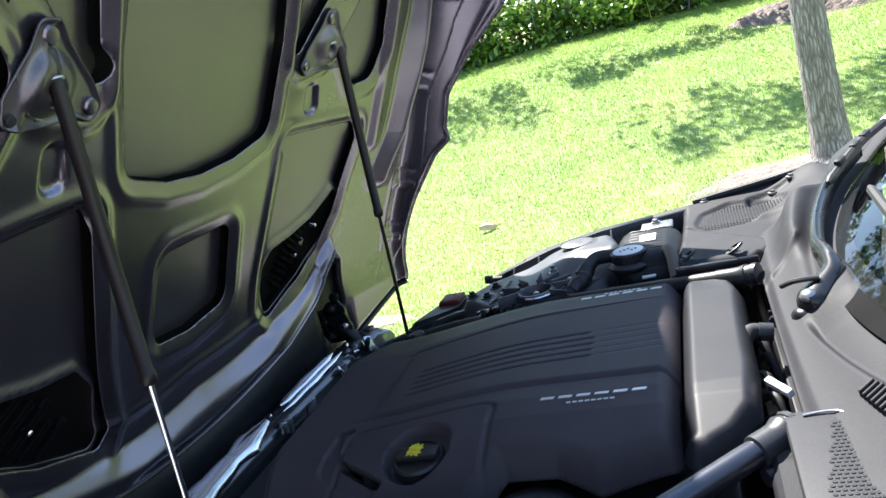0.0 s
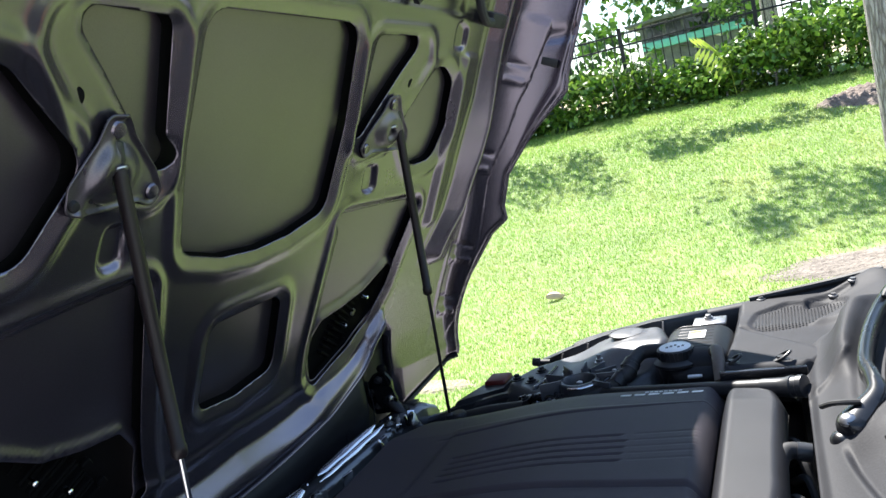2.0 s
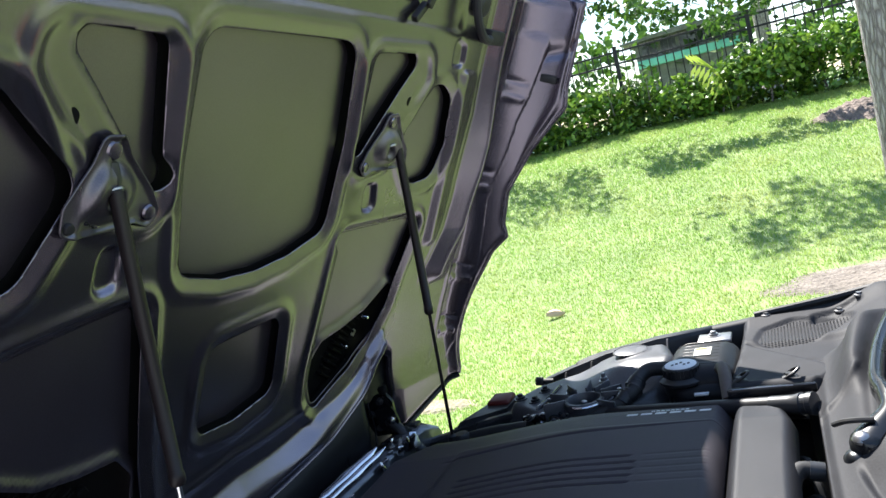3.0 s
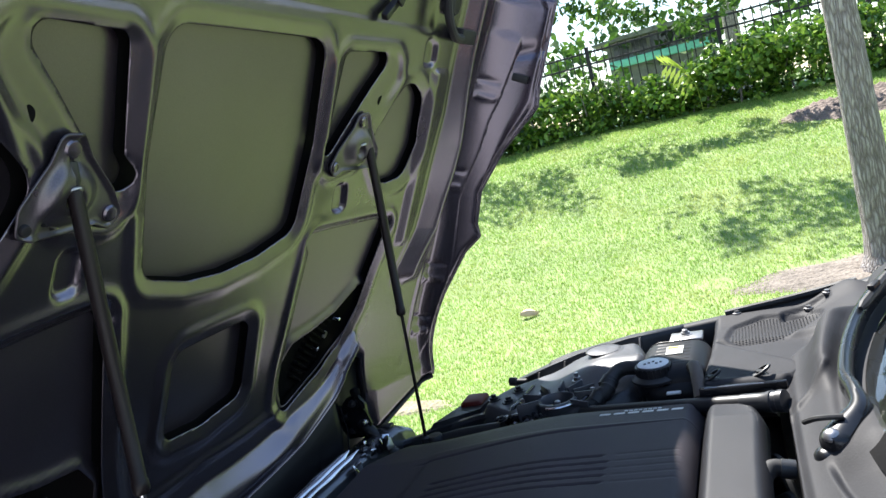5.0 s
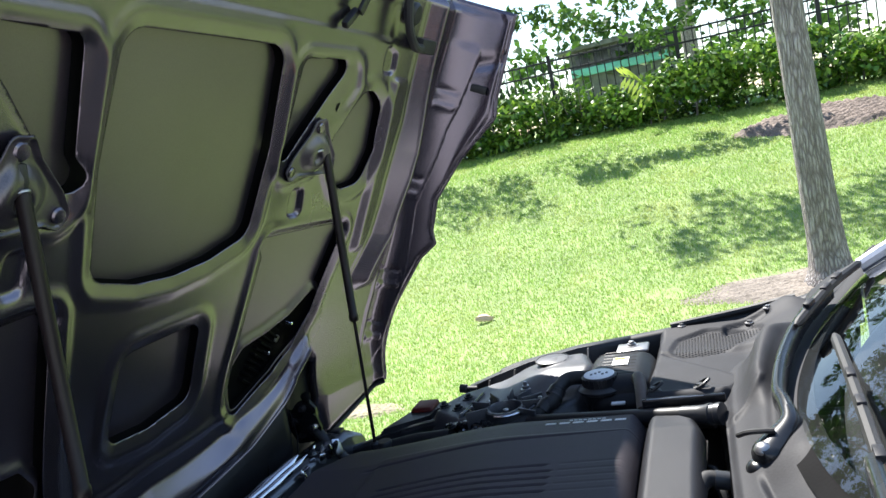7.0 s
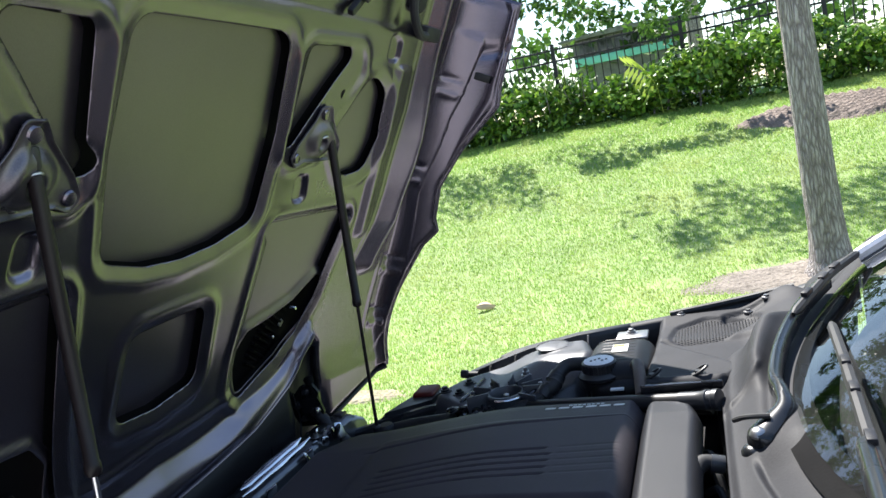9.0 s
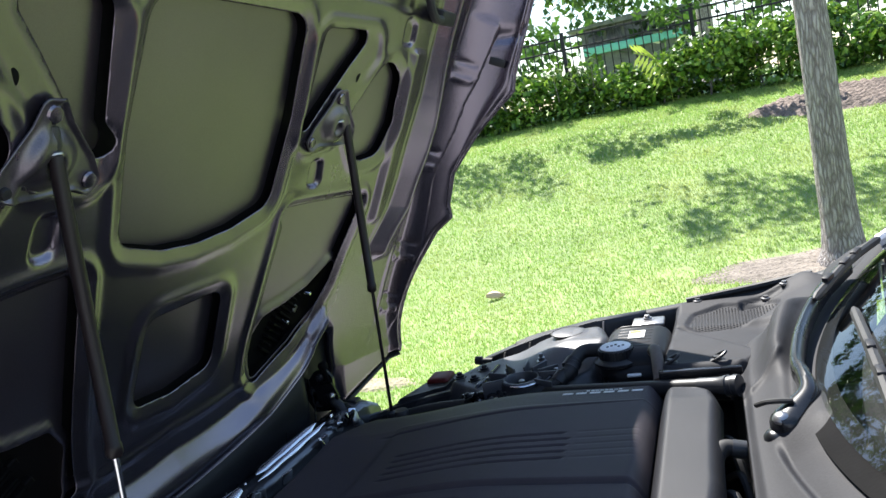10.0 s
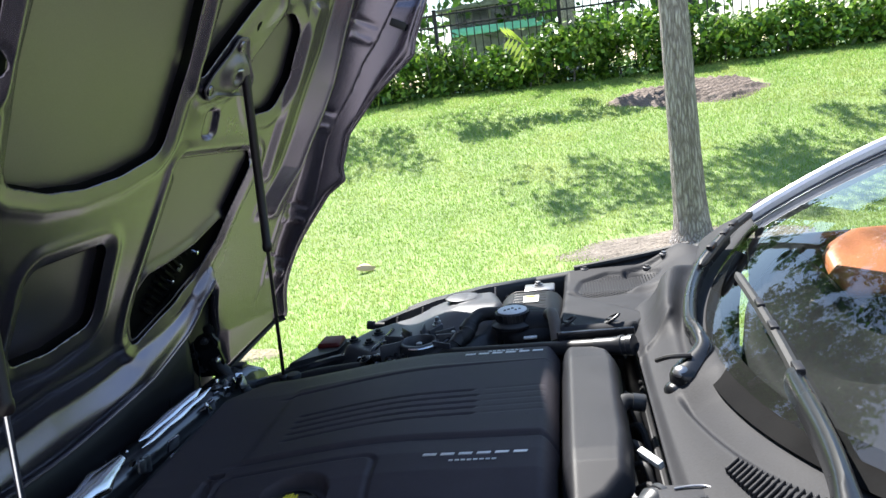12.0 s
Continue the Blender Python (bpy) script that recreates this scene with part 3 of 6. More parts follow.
    for bs, bq in ((0.145, 0.405), (0.205, 0.475)):
        bm = bmesh.new()
        lathe(bm, [(0.005, -0.01), (0.005, 0.004), (0.003, 0.006)], hood_frame(bs, side * bq, 0.13 * bq * bq - 0.008), 10)
        part("screw", bm, CHROME, vent)
    # hinge at the nose
    upright = Matrix(((1, 0, 0, 0), (0, 0, 1, 0), (0, 1, 0, 0), (0, 0, 0, 1)))
    m = Matrix.Translation((0.04, side * 0.52, 0.016)) @ upright
    bm = bmesh.new()
    prism(bm, [(-1.035, 0.800), (-0.985, 0.850), (-0.955, 0.858), (-0.935, 0.83), (-0.940, 0.775), (-0.955, 0.742), (-1.005, 0.740)], -0.006, 0.006, m, 0.002)
    prism(bm, [(-0.985, 0.815), (-0.930, 0.822), (-0.918, 0.78), (-0.955, 0.752), (-0.980, 0.77)], -0.022, -0.012, m, 0.003)
    box(bm, (-1.035, side * 0.535 - 0.085, 0.70), (-1.02, side * 0.535 + 0.065, 0.92), 0.004)
    hinge = part("hinge", bm, NOSE, car, "glossy black steel hinge at the bonnet's nose")
    bm = bmesh.new()
    tube(bm, [Vector((-0.915, side * 0.505, 0.806)).lerp(Vector((-0.815, side * 0.50, 0.688)), t) for t in (0, 0.05, 0.95, 1)], [0.010, 0.015, 0.015, 0.010], 12)
    part("arm", bm, BLACK, hinge, "thick black hinge arm")
    bm = bmesh.new()
    lathe(bm, [(0.0045, -0.045), (0.0045, -0.012), (0.012, -0.010), (0.013, 0.004), (0.008, 0.010)], Matrix.Translation((-0.916, side * 0.516, 0.880)) @ pose(0, 0, 0, 0, -12, 0), 14)
    part("buffer", bm, GAPBLACK, hinge, "black rubber buffer on a slim stem")
    for k, (bx, bz) in enumerate(((-1.0, 0.80), (-0.985, 0.765), (-0.955, 0.80), (-0.935, 0.79), (-0.97, 0.835))):
        bm = bmesh.new()
        lathe(bm, [(0.010, 0), (0.010, 0.006), (0.007, 0.008), (0.007, 0.014), (0.003, 0.015)], Matrix.Translation((bx + 0.04, side * 0.52 - (0.006 if k != 3 else 0.024)  , bz + 0.016)) @ pose(0, 0, 0, 90, 0, 0), 10)
        part("bolt", bm, (BLACK, STEEL, BLACK, CHROME, BLACK)[k], hinge)
    # dark tab and stop on the skirt
    bm = bmesh.new()
    box(bm, (-0.010, -0.020, 0), (0.010, 0.022, 0.008), 0.003, hood_frame(0.845, side * 0.893, 0.212) @ pose(0, 0, 0, -side * 75, 0, 0))
    part("rubber_stop", bm, RUBBER, hood, "black rubber stop on the bonnet's skirt")

# latch hook and its loop near the rear edge
for side in (-1, 1):
    bm = bmesh.new()
    tube(bm, curve_pts([hood_point(1.03, side * 0.60, 0.07), hood_point(0.955, side * 0.615, 0.085), hood_point(0.915, side * 0.645, 0.098), hood_point(0.912, side * 0.685, 0.10)], 6), 0.011, 10)
    box(bm, (-0.018, -0.055, -0.012), (0.018, 0.055, 0.012), 0.006, hood_frame(0.918, side * 0.740, 0.092, 0))
    latch = part("latch", bm, RUBBER, car, "black latch arm with a rubber block")
    bm = bmesh.new()
    lathe(bm, [(0.028, -0.03), (0.028, 0.0), (0.022, 0.006), (0.012, 0.006)], hood_frame(0.985, side * 0.665, 0.075), 20)
    part("buffer", bm, BLACK, latch)
bm = bmesh.new()
box(bm, (0.0, -0.012, 0.0), (0.045, 0.012, 0.010), 0.004, hood_frame(0.955, 0.420, 0.040, -28))
box(bm, (-0.05, -0.008, -0.012), (0.006, 0.008, 0.004), 0.003, hood_frame(0.955, 0.425, 0.036, -50))
part("clip", bm, BLACK, hood, "black hooked clip on the rear lip")


# ---- engine covers ----
def cover_top(x, y):
    t = np.clip((x + 0.70) / 0.64, 0, 1)
    z = 0.836 + 0.041 * smooth01(t * 1.5)
    b = np.abs(y - 0.005)
    z = z - 0.10 * np.maximum(b - 0.16, 0) - 2.2 * np.maximum(b - 0.235, 0) ** 2 - 9.0 * np.maximum(b - 0.27, 0) ** 2
    z = z + 0.010 * np.maximum(y, 0) - 0.25 * np.maximum(-y - 0.20, 0)
    # groove lines along the cover and the five ribs
    for yy in (-0.112, 0.175):
        gy = yy * (0.72 + 0.28 * t) if yy > 0 else yy
        z = z - 0.0035 * (1 - smooth01((np.abs(y - gy) - 0.001) / 0.006)) * smooth01((x + 0.60) / 0.05)
    z = z + 0.004 * smooth01((0.112 + y) / 0.01) * (1 - smooth01((y - 0.17) / 0.02)) * smooth01((x + 0.57) / 0.02)
    for k in range(5):
        yy = -0.050 + 0.0225 * k
        ends = smooth01((x + 0.515) / 0.012) * (1 - smooth01((x + (0.20 if k < 4 else 0.21)) / 0.015))
        z = z - 0.0045 * (1 - smooth01((np.abs(y - yy - 0.06 * (x + 0.35)) - 0.0010) / 0.0038)) * (ends + 0.12 * smooth01((x + 0.185) / 0.01) * (1 - smooth01((x + 0.085) / 0.012)))
    # dish of the filler cap, pocket and the raised plate round them
    z = z - 0.024 * (1 - smooth01((np.hypot((x + 0.435) / 1.05, y + 0.225) - 0.046) / 0.007))
    z = z - 0.004 * (1 - smooth01((np.abs(poly_field(x, y, [(-0.575, -0.150), (-0.325, -0.150), (-0.325, -0.40), (-0.575, -0.40)], 0.02)) - 0.001) / 0.005))
    z = z - 0.006 * (1 - smooth01((poly_field(x, y, LEDGE, 0.004) + 0.001) / 0.004))
    return z


# finger pocket of the cover: a sunk ledge and two openings beside it
LEDGE = [(-0.604, -0.146), (-0.593, -0.153), (-0.585, -0.215), (-0.571, -0.231), (-0.488, -0.279), (-0.523, -0.279), (-0.569, -0.258), (-0.603, -0.236), (-0.609, -0.222)]
POCKET_HOLES = ([(-0.576, -0.219), (-0.568, -0.215), (-0.482, -0.266), (-0.489, -0.278), (-0.569, -0.230)], [(-0.609, -0.134), (-0.578, -0.132), (-0.573, -0.147), (-0.590, -0.154)])


COVER_OUT = [(-0.735, -0.16), (-0.70, -0.33), (-0.350, -0.335), (-0.318, -0.228), (-0.208, -0.228), (-0.178, -0.292), (-0.060, -0.268), (-0.056, 0.335), (-0.45, 0.355), (-0.68, 0.31), (-0.74, 0.18)]


def cover_place(x, y):
    f = poly_field(x, y, COVER_OUT, 0.02)
    return np.stack([x, y, cover_top(x, y) - 0.034 * (1 - np.clip(-f / 0.028, 0, 1)) ** 2 - 0.004 * smooth01((x + 0.085) / 0.03)], -1)


v, f = clipped_sheet(np.arange(-0.75, -0.04, 0.0034), np.arange(-0.36, 0.37, 0.0019), cover_place, lambda x, y: np.minimum.reduce([-poly_field(x, y, COVER_OUT, 0.02)] + [poly_field(x, y, h, 0.002) for h in POCKET_HOLES]))
cover = solid(raw("engine_cover", v, f, COVER, car, "matt black moulded engine cover with ribs", angle=60), 0.05, -1)


def rear_cover(x, y):
    f = poly_field(x, y, REAR_OUT, 0.022)
    z = 0.882 - 0.10 * np.maximum(np.abs(y - 0.0) - 0.17, 0) - 0.25 * np.maximum(-y - 0.2, 0)
    return np.stack([x, y, z - 0.028 * (1 - np.clip(-f / 0.020, 0, 1)) ** 2], -1)


REAR_OUT = [(-0.0545, -0.292), (-0.030, -0.288), (0.012, -0.262), (0.040, -0.222), (0.047, -0.12), (0.046, 0.0), (0.049, 0.16), (0.040, 0.222), (0.015, 0.248), (-0.0545, 0.262)]
v, f = clipped_sheet(np.arange(-0.06, 0.055, 0.003), np.arange(-0.34, 0.275, 0.004), rear_cover, lambda x, y: -poly_field(x, y, REAR_OUT, 0.022))
solid(raw("rear_engine_cover", v, f, GREYCOVER, car, "smooth dark grey rear engine cover", angle=60), 0.07, -1)

# silver lettering drawn as plain bars, and the filler cap
for side, y0, x0 in ((-1, -0.163, -0.252), (1, 0.240, -0.088)):
    step = -side
    for row, n, wide, tall, skip, start in ((0, 6, 0.021, 0.0095, 0.0262, 0.0), (1, 8, 0.0065, 0.0055, 0.0088, 0.040)):
        for k in range(n):
            bm = bmesh.new()
            xm = x0 + step * (start + skip * k + wide / 2)
            ym = y0 + step * (0.0 if row == 0 else -0.0155)
            h = float(cover_top(np.float64(xm), np.float64(ym)))
            w2, t2 = wide / 2, tall / 2
            slim = 0.55
            prism(bm, [(-w2, -t2 * slim), (w2 * 0.82, -t2 * slim), (w2, t2 * slim), (-w2 * 0.82, t2 * slim)], 0.0, 0.0012)
            bmesh.ops.transform(bm, matrix=Matrix.Translation((xm, ym, h)) @ pose(0, 0, 0, math.degrees(0.1 * -side) if row == 0 else 0, 0, 0 if side < 0 else 180), verts=bm.verts)
            part("badge_bar", bm, SILVER, cover, "slim silver badge bar", smooth=False)
bm = bmesh.new()
m = Matrix.Translation((-0.435, -0.225, float(cover_top(np.float64(-0.435), np.float64(-0.225))) - 0.002)) @ pose(0, 0, 0, 8, 0, 0)
lathe(bm, [(0.040, 0.0), (0.040, 0.012), (0.037, 0.016), (0.034, 0.016), (0.033, 0.013)], m, 28)
box(bm, (-0.034, -0.012, 0.012), (0.034, 0.012, 0.026), 0.004, m)
oil = part("oil_cap", bm, BLACK, car, "black oil filler cap with yellow marks")
for k in range(5):
    bm = bmesh.new()
    box(bm, (-0.011 + 0.004 * k, -0.013 + 0.002 * (k % 2), 0.0262), (-0.0085 + 0.004 * k, 0.011 + 0.002 * (k % 3), 0.0270), 0, m @ pose(0, 0, 0, 0, 0, -8))
    part("mark", bm, YELLOW, oil, "yellow printed mark", smooth=False)
for k in range(2):
    bm = bmesh.new()
    box(bm, (-0.013, -0.006 + 0.010 * k, 0.0263), (0.011, -0.004 + 0.010 * k, 0.0271), 0, m @ pose(0, 0, 0, 0, 0, -8))
    part("mark", bm, YELLOW, oil, "yellow printed mark", smooth=False)
# dark hoses in the bite of the cover
bm = bmesh.new()
tube(bm, curve_pts([(-0.36, -0.36, 0.765), (-0.30, -0.275, 0.775), (-0.23, -0.265, 0.772), (-0.17, -0.34, 0.75)], 8), 0.018, 12)
part("hose", bm, RUBBER, car, "black hose beside the engine cover")


# ---- bulkhead cowl, panels, fenders ----
def glass_line(y):
    return 0.188 + 0.53 * y * y, 0.937 + 0.16 * y * y


def cowl_place(u, y):
    xg, zg = glass_line(y)
    xf = 0.083 + 0.10 * smooth01((np.abs(y) - 0.42) / 0.2)
    x = xf + (xg + 0.01 - xf) * u
    z = 0.884 + (zg - 0.884) * smooth01(u * 1.05) - 0.012 * (1 - smooth01(u / 0.12))
    z = z + 0.038 * bead(u, 0.42, 0.16) * smooth01((y - 0.16) / 0.12) * (1 - smooth01((y - 0.44) / 0.12))
    z = z - 0.012 * bead(u, 0.62, 0.10) * smooth01((y - 0.0) / 0.1)
    z = z - 0.007 * smooth01((y - 0.285 - 0.10 * u) / 0.012) * (1 - smooth01((u - 0.30) / 0.05)) + 0.006 * bead(y - 0.16 * u, 0.155, 0.010) * (1 - smooth01((u - 0.45) / 0.08)) - 0.005 * smooth01((u - 0.74) / 0.03) * smooth01((y - 0.02) / 0.05)
    fold = 0.30 + 0.9 * np.clip(-y - 0.06, 0, 0.5)
    z = z - 0.020 * smooth01((u - fold + 0.03) / 0.13) * (1 - smooth01((u - 0.90) / 0.10)) * smooth01((-y - 0.03) / 0.08)
    return np.stack([x, y, z], -1)


v, f = clipped_sheet(np.linspace(0, 1, 64), np.arange(-0.80, 0.801, 0.006), cowl_place, lambda u, y: np.ones(u.shape))
cowl = solid(raw("cowl_panel", v, f, COWL, car, "dusty grey plastic cowl below the windshield", angle=60), 0.004, -1)
for k in range(16):
    bm = bmesh.new()
    y = -0.288 - 0.0092 * k
    p = Vector(cowl_place(np.float64(0.42 + 0.008 * k), np.float64(y)).tolist())
    box(bm, (-0.012 - 0.0008 * k, -0.0018, -0.004), (0.012 + 0.0008 * k, 0.0018, 0.006), 0.001, Matrix.Translation(p) @ pose(0, 0, 0, 0, -14, 40), 1)
    part("louvre", bm, COWL, cowl)
# fine mesh field on the near lid, its rim wire
bm = bmesh.new()
tube(bm, curve_pts([(0.080, -0.300, 0.892), (0.102, -0.297, 0.893), (0.119, -0.300, 0.893), (0.127, -0.320, 0.893), (0.150, -0.44, 0.897), (0.158, -0.50, 0.90)], 6), 0.0016, 8)
part("edge_wire", bm, STEEL, cowl, "thin bright rim of the mesh field")
vs_, fs_ = [], []
for i in range(30):
    for j in range(12):
        x, y = 0.078 + 0.0062 * (j + 0.5 * (i % 2)), -0.318 - 0.0068 * i
        if 0.107 - 0.20 * (-0.318 - y) < x < 0.118 + 0.12 * (-0.318 - y):
            k = len(vs_)
            vs_ += [(x + 0.0027 * math.cos(u), y + 0.0027 * math.sin(u), 0.8915) for u in np.linspace(0, 2 * math.pi, 7)[:-1]]
            fs_.append(list(range(k, k + 6)))
tagged(raw("mesh_hole", vs_, fs_, BLACK, cowl, "", False), kind="stuff")
bm = bmesh.new()
box(bm, (0.060, -0.55, 0.872), (0.185, -0.285, 0.8905), 0.006)
part("mesh_lid", bm, PALELID, cowl, "flat grey lid with a mesh field")


GRILLE = [(-0.022, 0.615), (-0.005, 0.705), (0.06, 0.742), (0.14, 0.735), (0.205, 0.70), (0.10, 0.60), (0.02, 0.585)]
SLOT_HOLE = [(0.10, 0.715), (0.105, 0.745), (0.205, 0.772), (0.205, 0.742)]


def side_panel(side):
    """The plastic lid beside the cowl, with its round grille field."""
    out = [(-0.062 if side > 0 else 0.035, 0.305), (-0.045 if side > 0 else 0.035, 0.775), (0.25, 0.800), (0.32, 0.72), (0.17, 0.44), (0.088, 0.302)]

    def place(x, y):
        f = poly_field(x, y, out, 0.02)
        z = 0.872 + 0.010 * smooth01((0.60 - y) / 0.2) + 0.012 * smooth01((y - 0.70) / 0.08) + 0.045 * smooth01((x - 0.13) / 0.14)
        ridge = (x - 0.035) * 0.80 + (y - 0.50) * 0.60
        z = z - 0.010 * smooth01(ridge / 0.012) * smooth01((0.62 - y) / 0.03)
        z = z - 0.007 * (1 - smooth01((poly_field(x, y, GRILLE, 0.03) + 0.003) / 0.006))
        z = z - 0.009 * (1 - smooth01((poly_field(x, y, SLOT_HOLE, 0.006) + 0.003) / 0.008))
        z = z - 0.014 * (1 - smooth01(-f / 0.010)) + 0.006 * bead(y, 0.325, 0.010)
        return np.stack([x, side * y, z - (0.022 if side < 0 else 0)], -1)

    v, f = clipped_sheet(np.arange(-0.07, 0.33, 0.005), np.arange(0.295, 0.81, 0.005), place, lambda x, y: -poly_field(x, y, out, 0.02))
    return solid(raw("bulkhead_lid", v, f if side > 0 else [c[::-1] for c in f], COWL, car, "dark grey plastic lid with a fine grille", angle=50), 0.030, -1), place


for side in (-1, 1):
    lid, lid_place = side_panel(side)
    # fine mesh inside the grille field
    vs_, fs_ = [], []
    for i in range(34):
        for j in range(26):
            x, y = -0.02 + 0.0068 * i, 0.585 + 0.0062 * (j + 0.5 * (i % 2))
            if poly_field(np.float64(x), np.float64(y), GRILLE, 0.03) < -0.006 and poly_field(np.float64(x), np.float64(y), SLOT_HOLE, 0.006) > 0.004:
                z = float(lid_place(np.float64(x), np.float64(y))[2]) + 0.0010
                k = len(vs_)
                vs_ += [(x + 0.0021 * math.cos(u), side * (y + 0.0021 * math.sin(u)), z) for u in np.linspace(0, 2 * math.pi, 7)[:-1]]
                fs_.append(list(range(k, k + 6)))
    if vs_:
        tagged(raw("mesh_hole", vs_, fs_, BLACK, lid, "", False), kind="stuff")
    for x, y in ((-0.040, 0.337), (0.046, 0.335)) if side > 0 else ():
        z = float(lid_place(np.float64(x), np.float64(y))[2])
        bm = bmesh.new()
        lathe(bm, [(0.014, 0), (0.014, 0.003), (0.007, 0.005), (0.007, 0.010)], Matrix.Translation((x, side * y, z)), 12)
        tube(bm, [Vector((x, side * y, z + 0.008)) + Vector((0.017 * math.cos(u), 0.012 * math.sin(u), 0.010 * math.cos(u))) for u in np.linspace(-2.2, 2.2, 15)], 0.003, 8)
        part("wing_nut", bm, BLACK, lid)
    for x, y in ((0.006, 0.772), (0.205, 0.768), (0.160, 0.752)):
        bm = bmesh.new()
        z = float(lid_place(np.float64(x), np.float64(y))[2])
        lathe(bm, [(0.011, 0), (0.011, 0.004), (0.006, 0.005), (0.006, 0.009)], Matrix.Translation((x, side * y, z)), 12)
        part("bolt", bm, STEEL, lid)
    if side > 0:
        bm = bmesh.new()
        box(bm, (-0.062, 0.292, 0.858), (0.088, 0.303, 0.886), 0.003)
        lip = part("front_lip", bm, NOSE, lid, "glossy black lip with a worn pale edge")
        bm = bmesh.new()
        tube(bm, [(-0.052, 0.2915, 0.886), (0.0, 0.2910, 0.8865), (0.05, 0.2915, 0.886)], 0.0012, 6)
        part("worn_edge", bm, STEEL, lip)
    # tube brace from the bulkhead to the shock tower
    bm = bmesh.new()
    a, b = (Vector((0.066, 0.226, 0.876)), Vector((-0.45, 0.470, 0.790))) if side > 0 else (Vector((0.060, -0.296, 0.868)), Vector((-0.30, -0.585, 0.832)))
    long = (b - a).length
    tube(bm, [a.lerp(b, t) for t in (0.06, 0.5, 1.0)], 0.0155, 18)
    brace = part("tube_brace", bm, BRACE if side < 0 else BLACK, car, "glossy dark tubular brace across the engine bay")
    bm = bmesh.new()
    size = 0.80 if side > 0 else 0.95
    reach = size if side > 0 else 0.60
    tube(bm, [a.lerp(b, t * reach / long) for t in (-0.022, -0.020, -0.008, -0.006, 0.004, 0.006, 0.022, 0.035, 0.075, 0.078)], [r * size for r in (0.016, 0.0245, 0.0245, 0.0225, 0.0225, 0.025, 0.021, 0.0205, 0.0205, 0.016)], 24)
    boot = part("end_boot", bm, BOOT, brace, "grey rubber boot at the brace's end")
    bm = bmesh.new()
    tube(bm, [a.lerp(b, 0.045 / long) + Vector((0.005, side * 0.018, -0.022)), a.lerp(b, 0.012 / long) + Vector((0.01, side * 0.020, -0.024))], 0.011, 12)
    part("clamp", bm, BLACK, brace, "dark clamp block")
    bm = bmesh.new()
    c = a + Vector((0.004, side * 0.055, -0.016))
    tube(bm, [c + Vector((0.019 * math.cos(u), 0.013 * math.sin(u), 0.004 * math.sin(2 * u))) for u in np.linspace(0, 2 * math.pi, 25)], 0.003, 8, False)
    tube(bm, [c + Vector((-0.014, 0, 0.0)), c + Vector((0, 0.0, 0.004)), c + Vector((0.012, 0.006, 0))], 0.003, 8)
    part("wing_nut", bm, STEEL, brace, "bright wing nut")
    # fender rail with its black seal, and the outer fender
    bm = bmesh.new()
    rail = [(-0.462, 0.742, 0.826), (-0.40, 0.756, 0.840), (-0.25, 0.765, 0.860), (-0.02, 0.790, 0.876), (0.15, 0.805, 0.892), (0.27, 0.80, 0.912), (0.40, 0.77, 0.955)]
    pts = curve_pts(rail, 6)
    rows = [[bm.verts.new((p.x, side * (p.y + o), p.z + h)) for o, h in ((-0.026, -0.10), (-0.022, -0.020), (-0.019, -0.006), (-0.012, -0.001), (0.010, -0.002), (0.026, -0.016), (0.05, -0.14), (0.10, -0.24), (0.13, -0.45))] for p in pts]
    for r0, r1 in zip(rows, rows[1:]):
        for k in range(len(r0) - 1):
            bm.faces.new((r0[k], r0[k + 1], r1[k + 1], r1[k]))
    fender = solid(part("fender", bm, WING, car, "dark grey inner fender rail", angle=50), 0.004, 0)
    bm = bmesh.new()
    seal = [p + Vector((0, -0.012, 0.008)) for p in curve_pts(rail[3:6], 8)]
    tube(bm, [(p.x, side * p.y, p.z) for p in seal], 0.009, 8)
    part("seal", bm, RUBBER, fender, "black rubber seal strip")

# ---- far and near bay hardware ----
def bolt(parent, at, r=0.009, h=0.012, mat_=None, tilt=(0, 0, 0), name="bolt"):
    bm = bmesh.new()
    m = Matrix.Translation(at) @ pose(0, 0, 0, *tilt)
    lathe(bm, [(r * 2.0, 0), (r * 2.0, h * 0.12), (r * 1.3, h * 0.15), (r * 1.3, h * 0.5), (r * 0.8, h * 0.52), (r * 0.8, h * 0.95), (r * 0.5, h)], m, 10)
    return part(name, bm, mat_ or STEEL, parent)


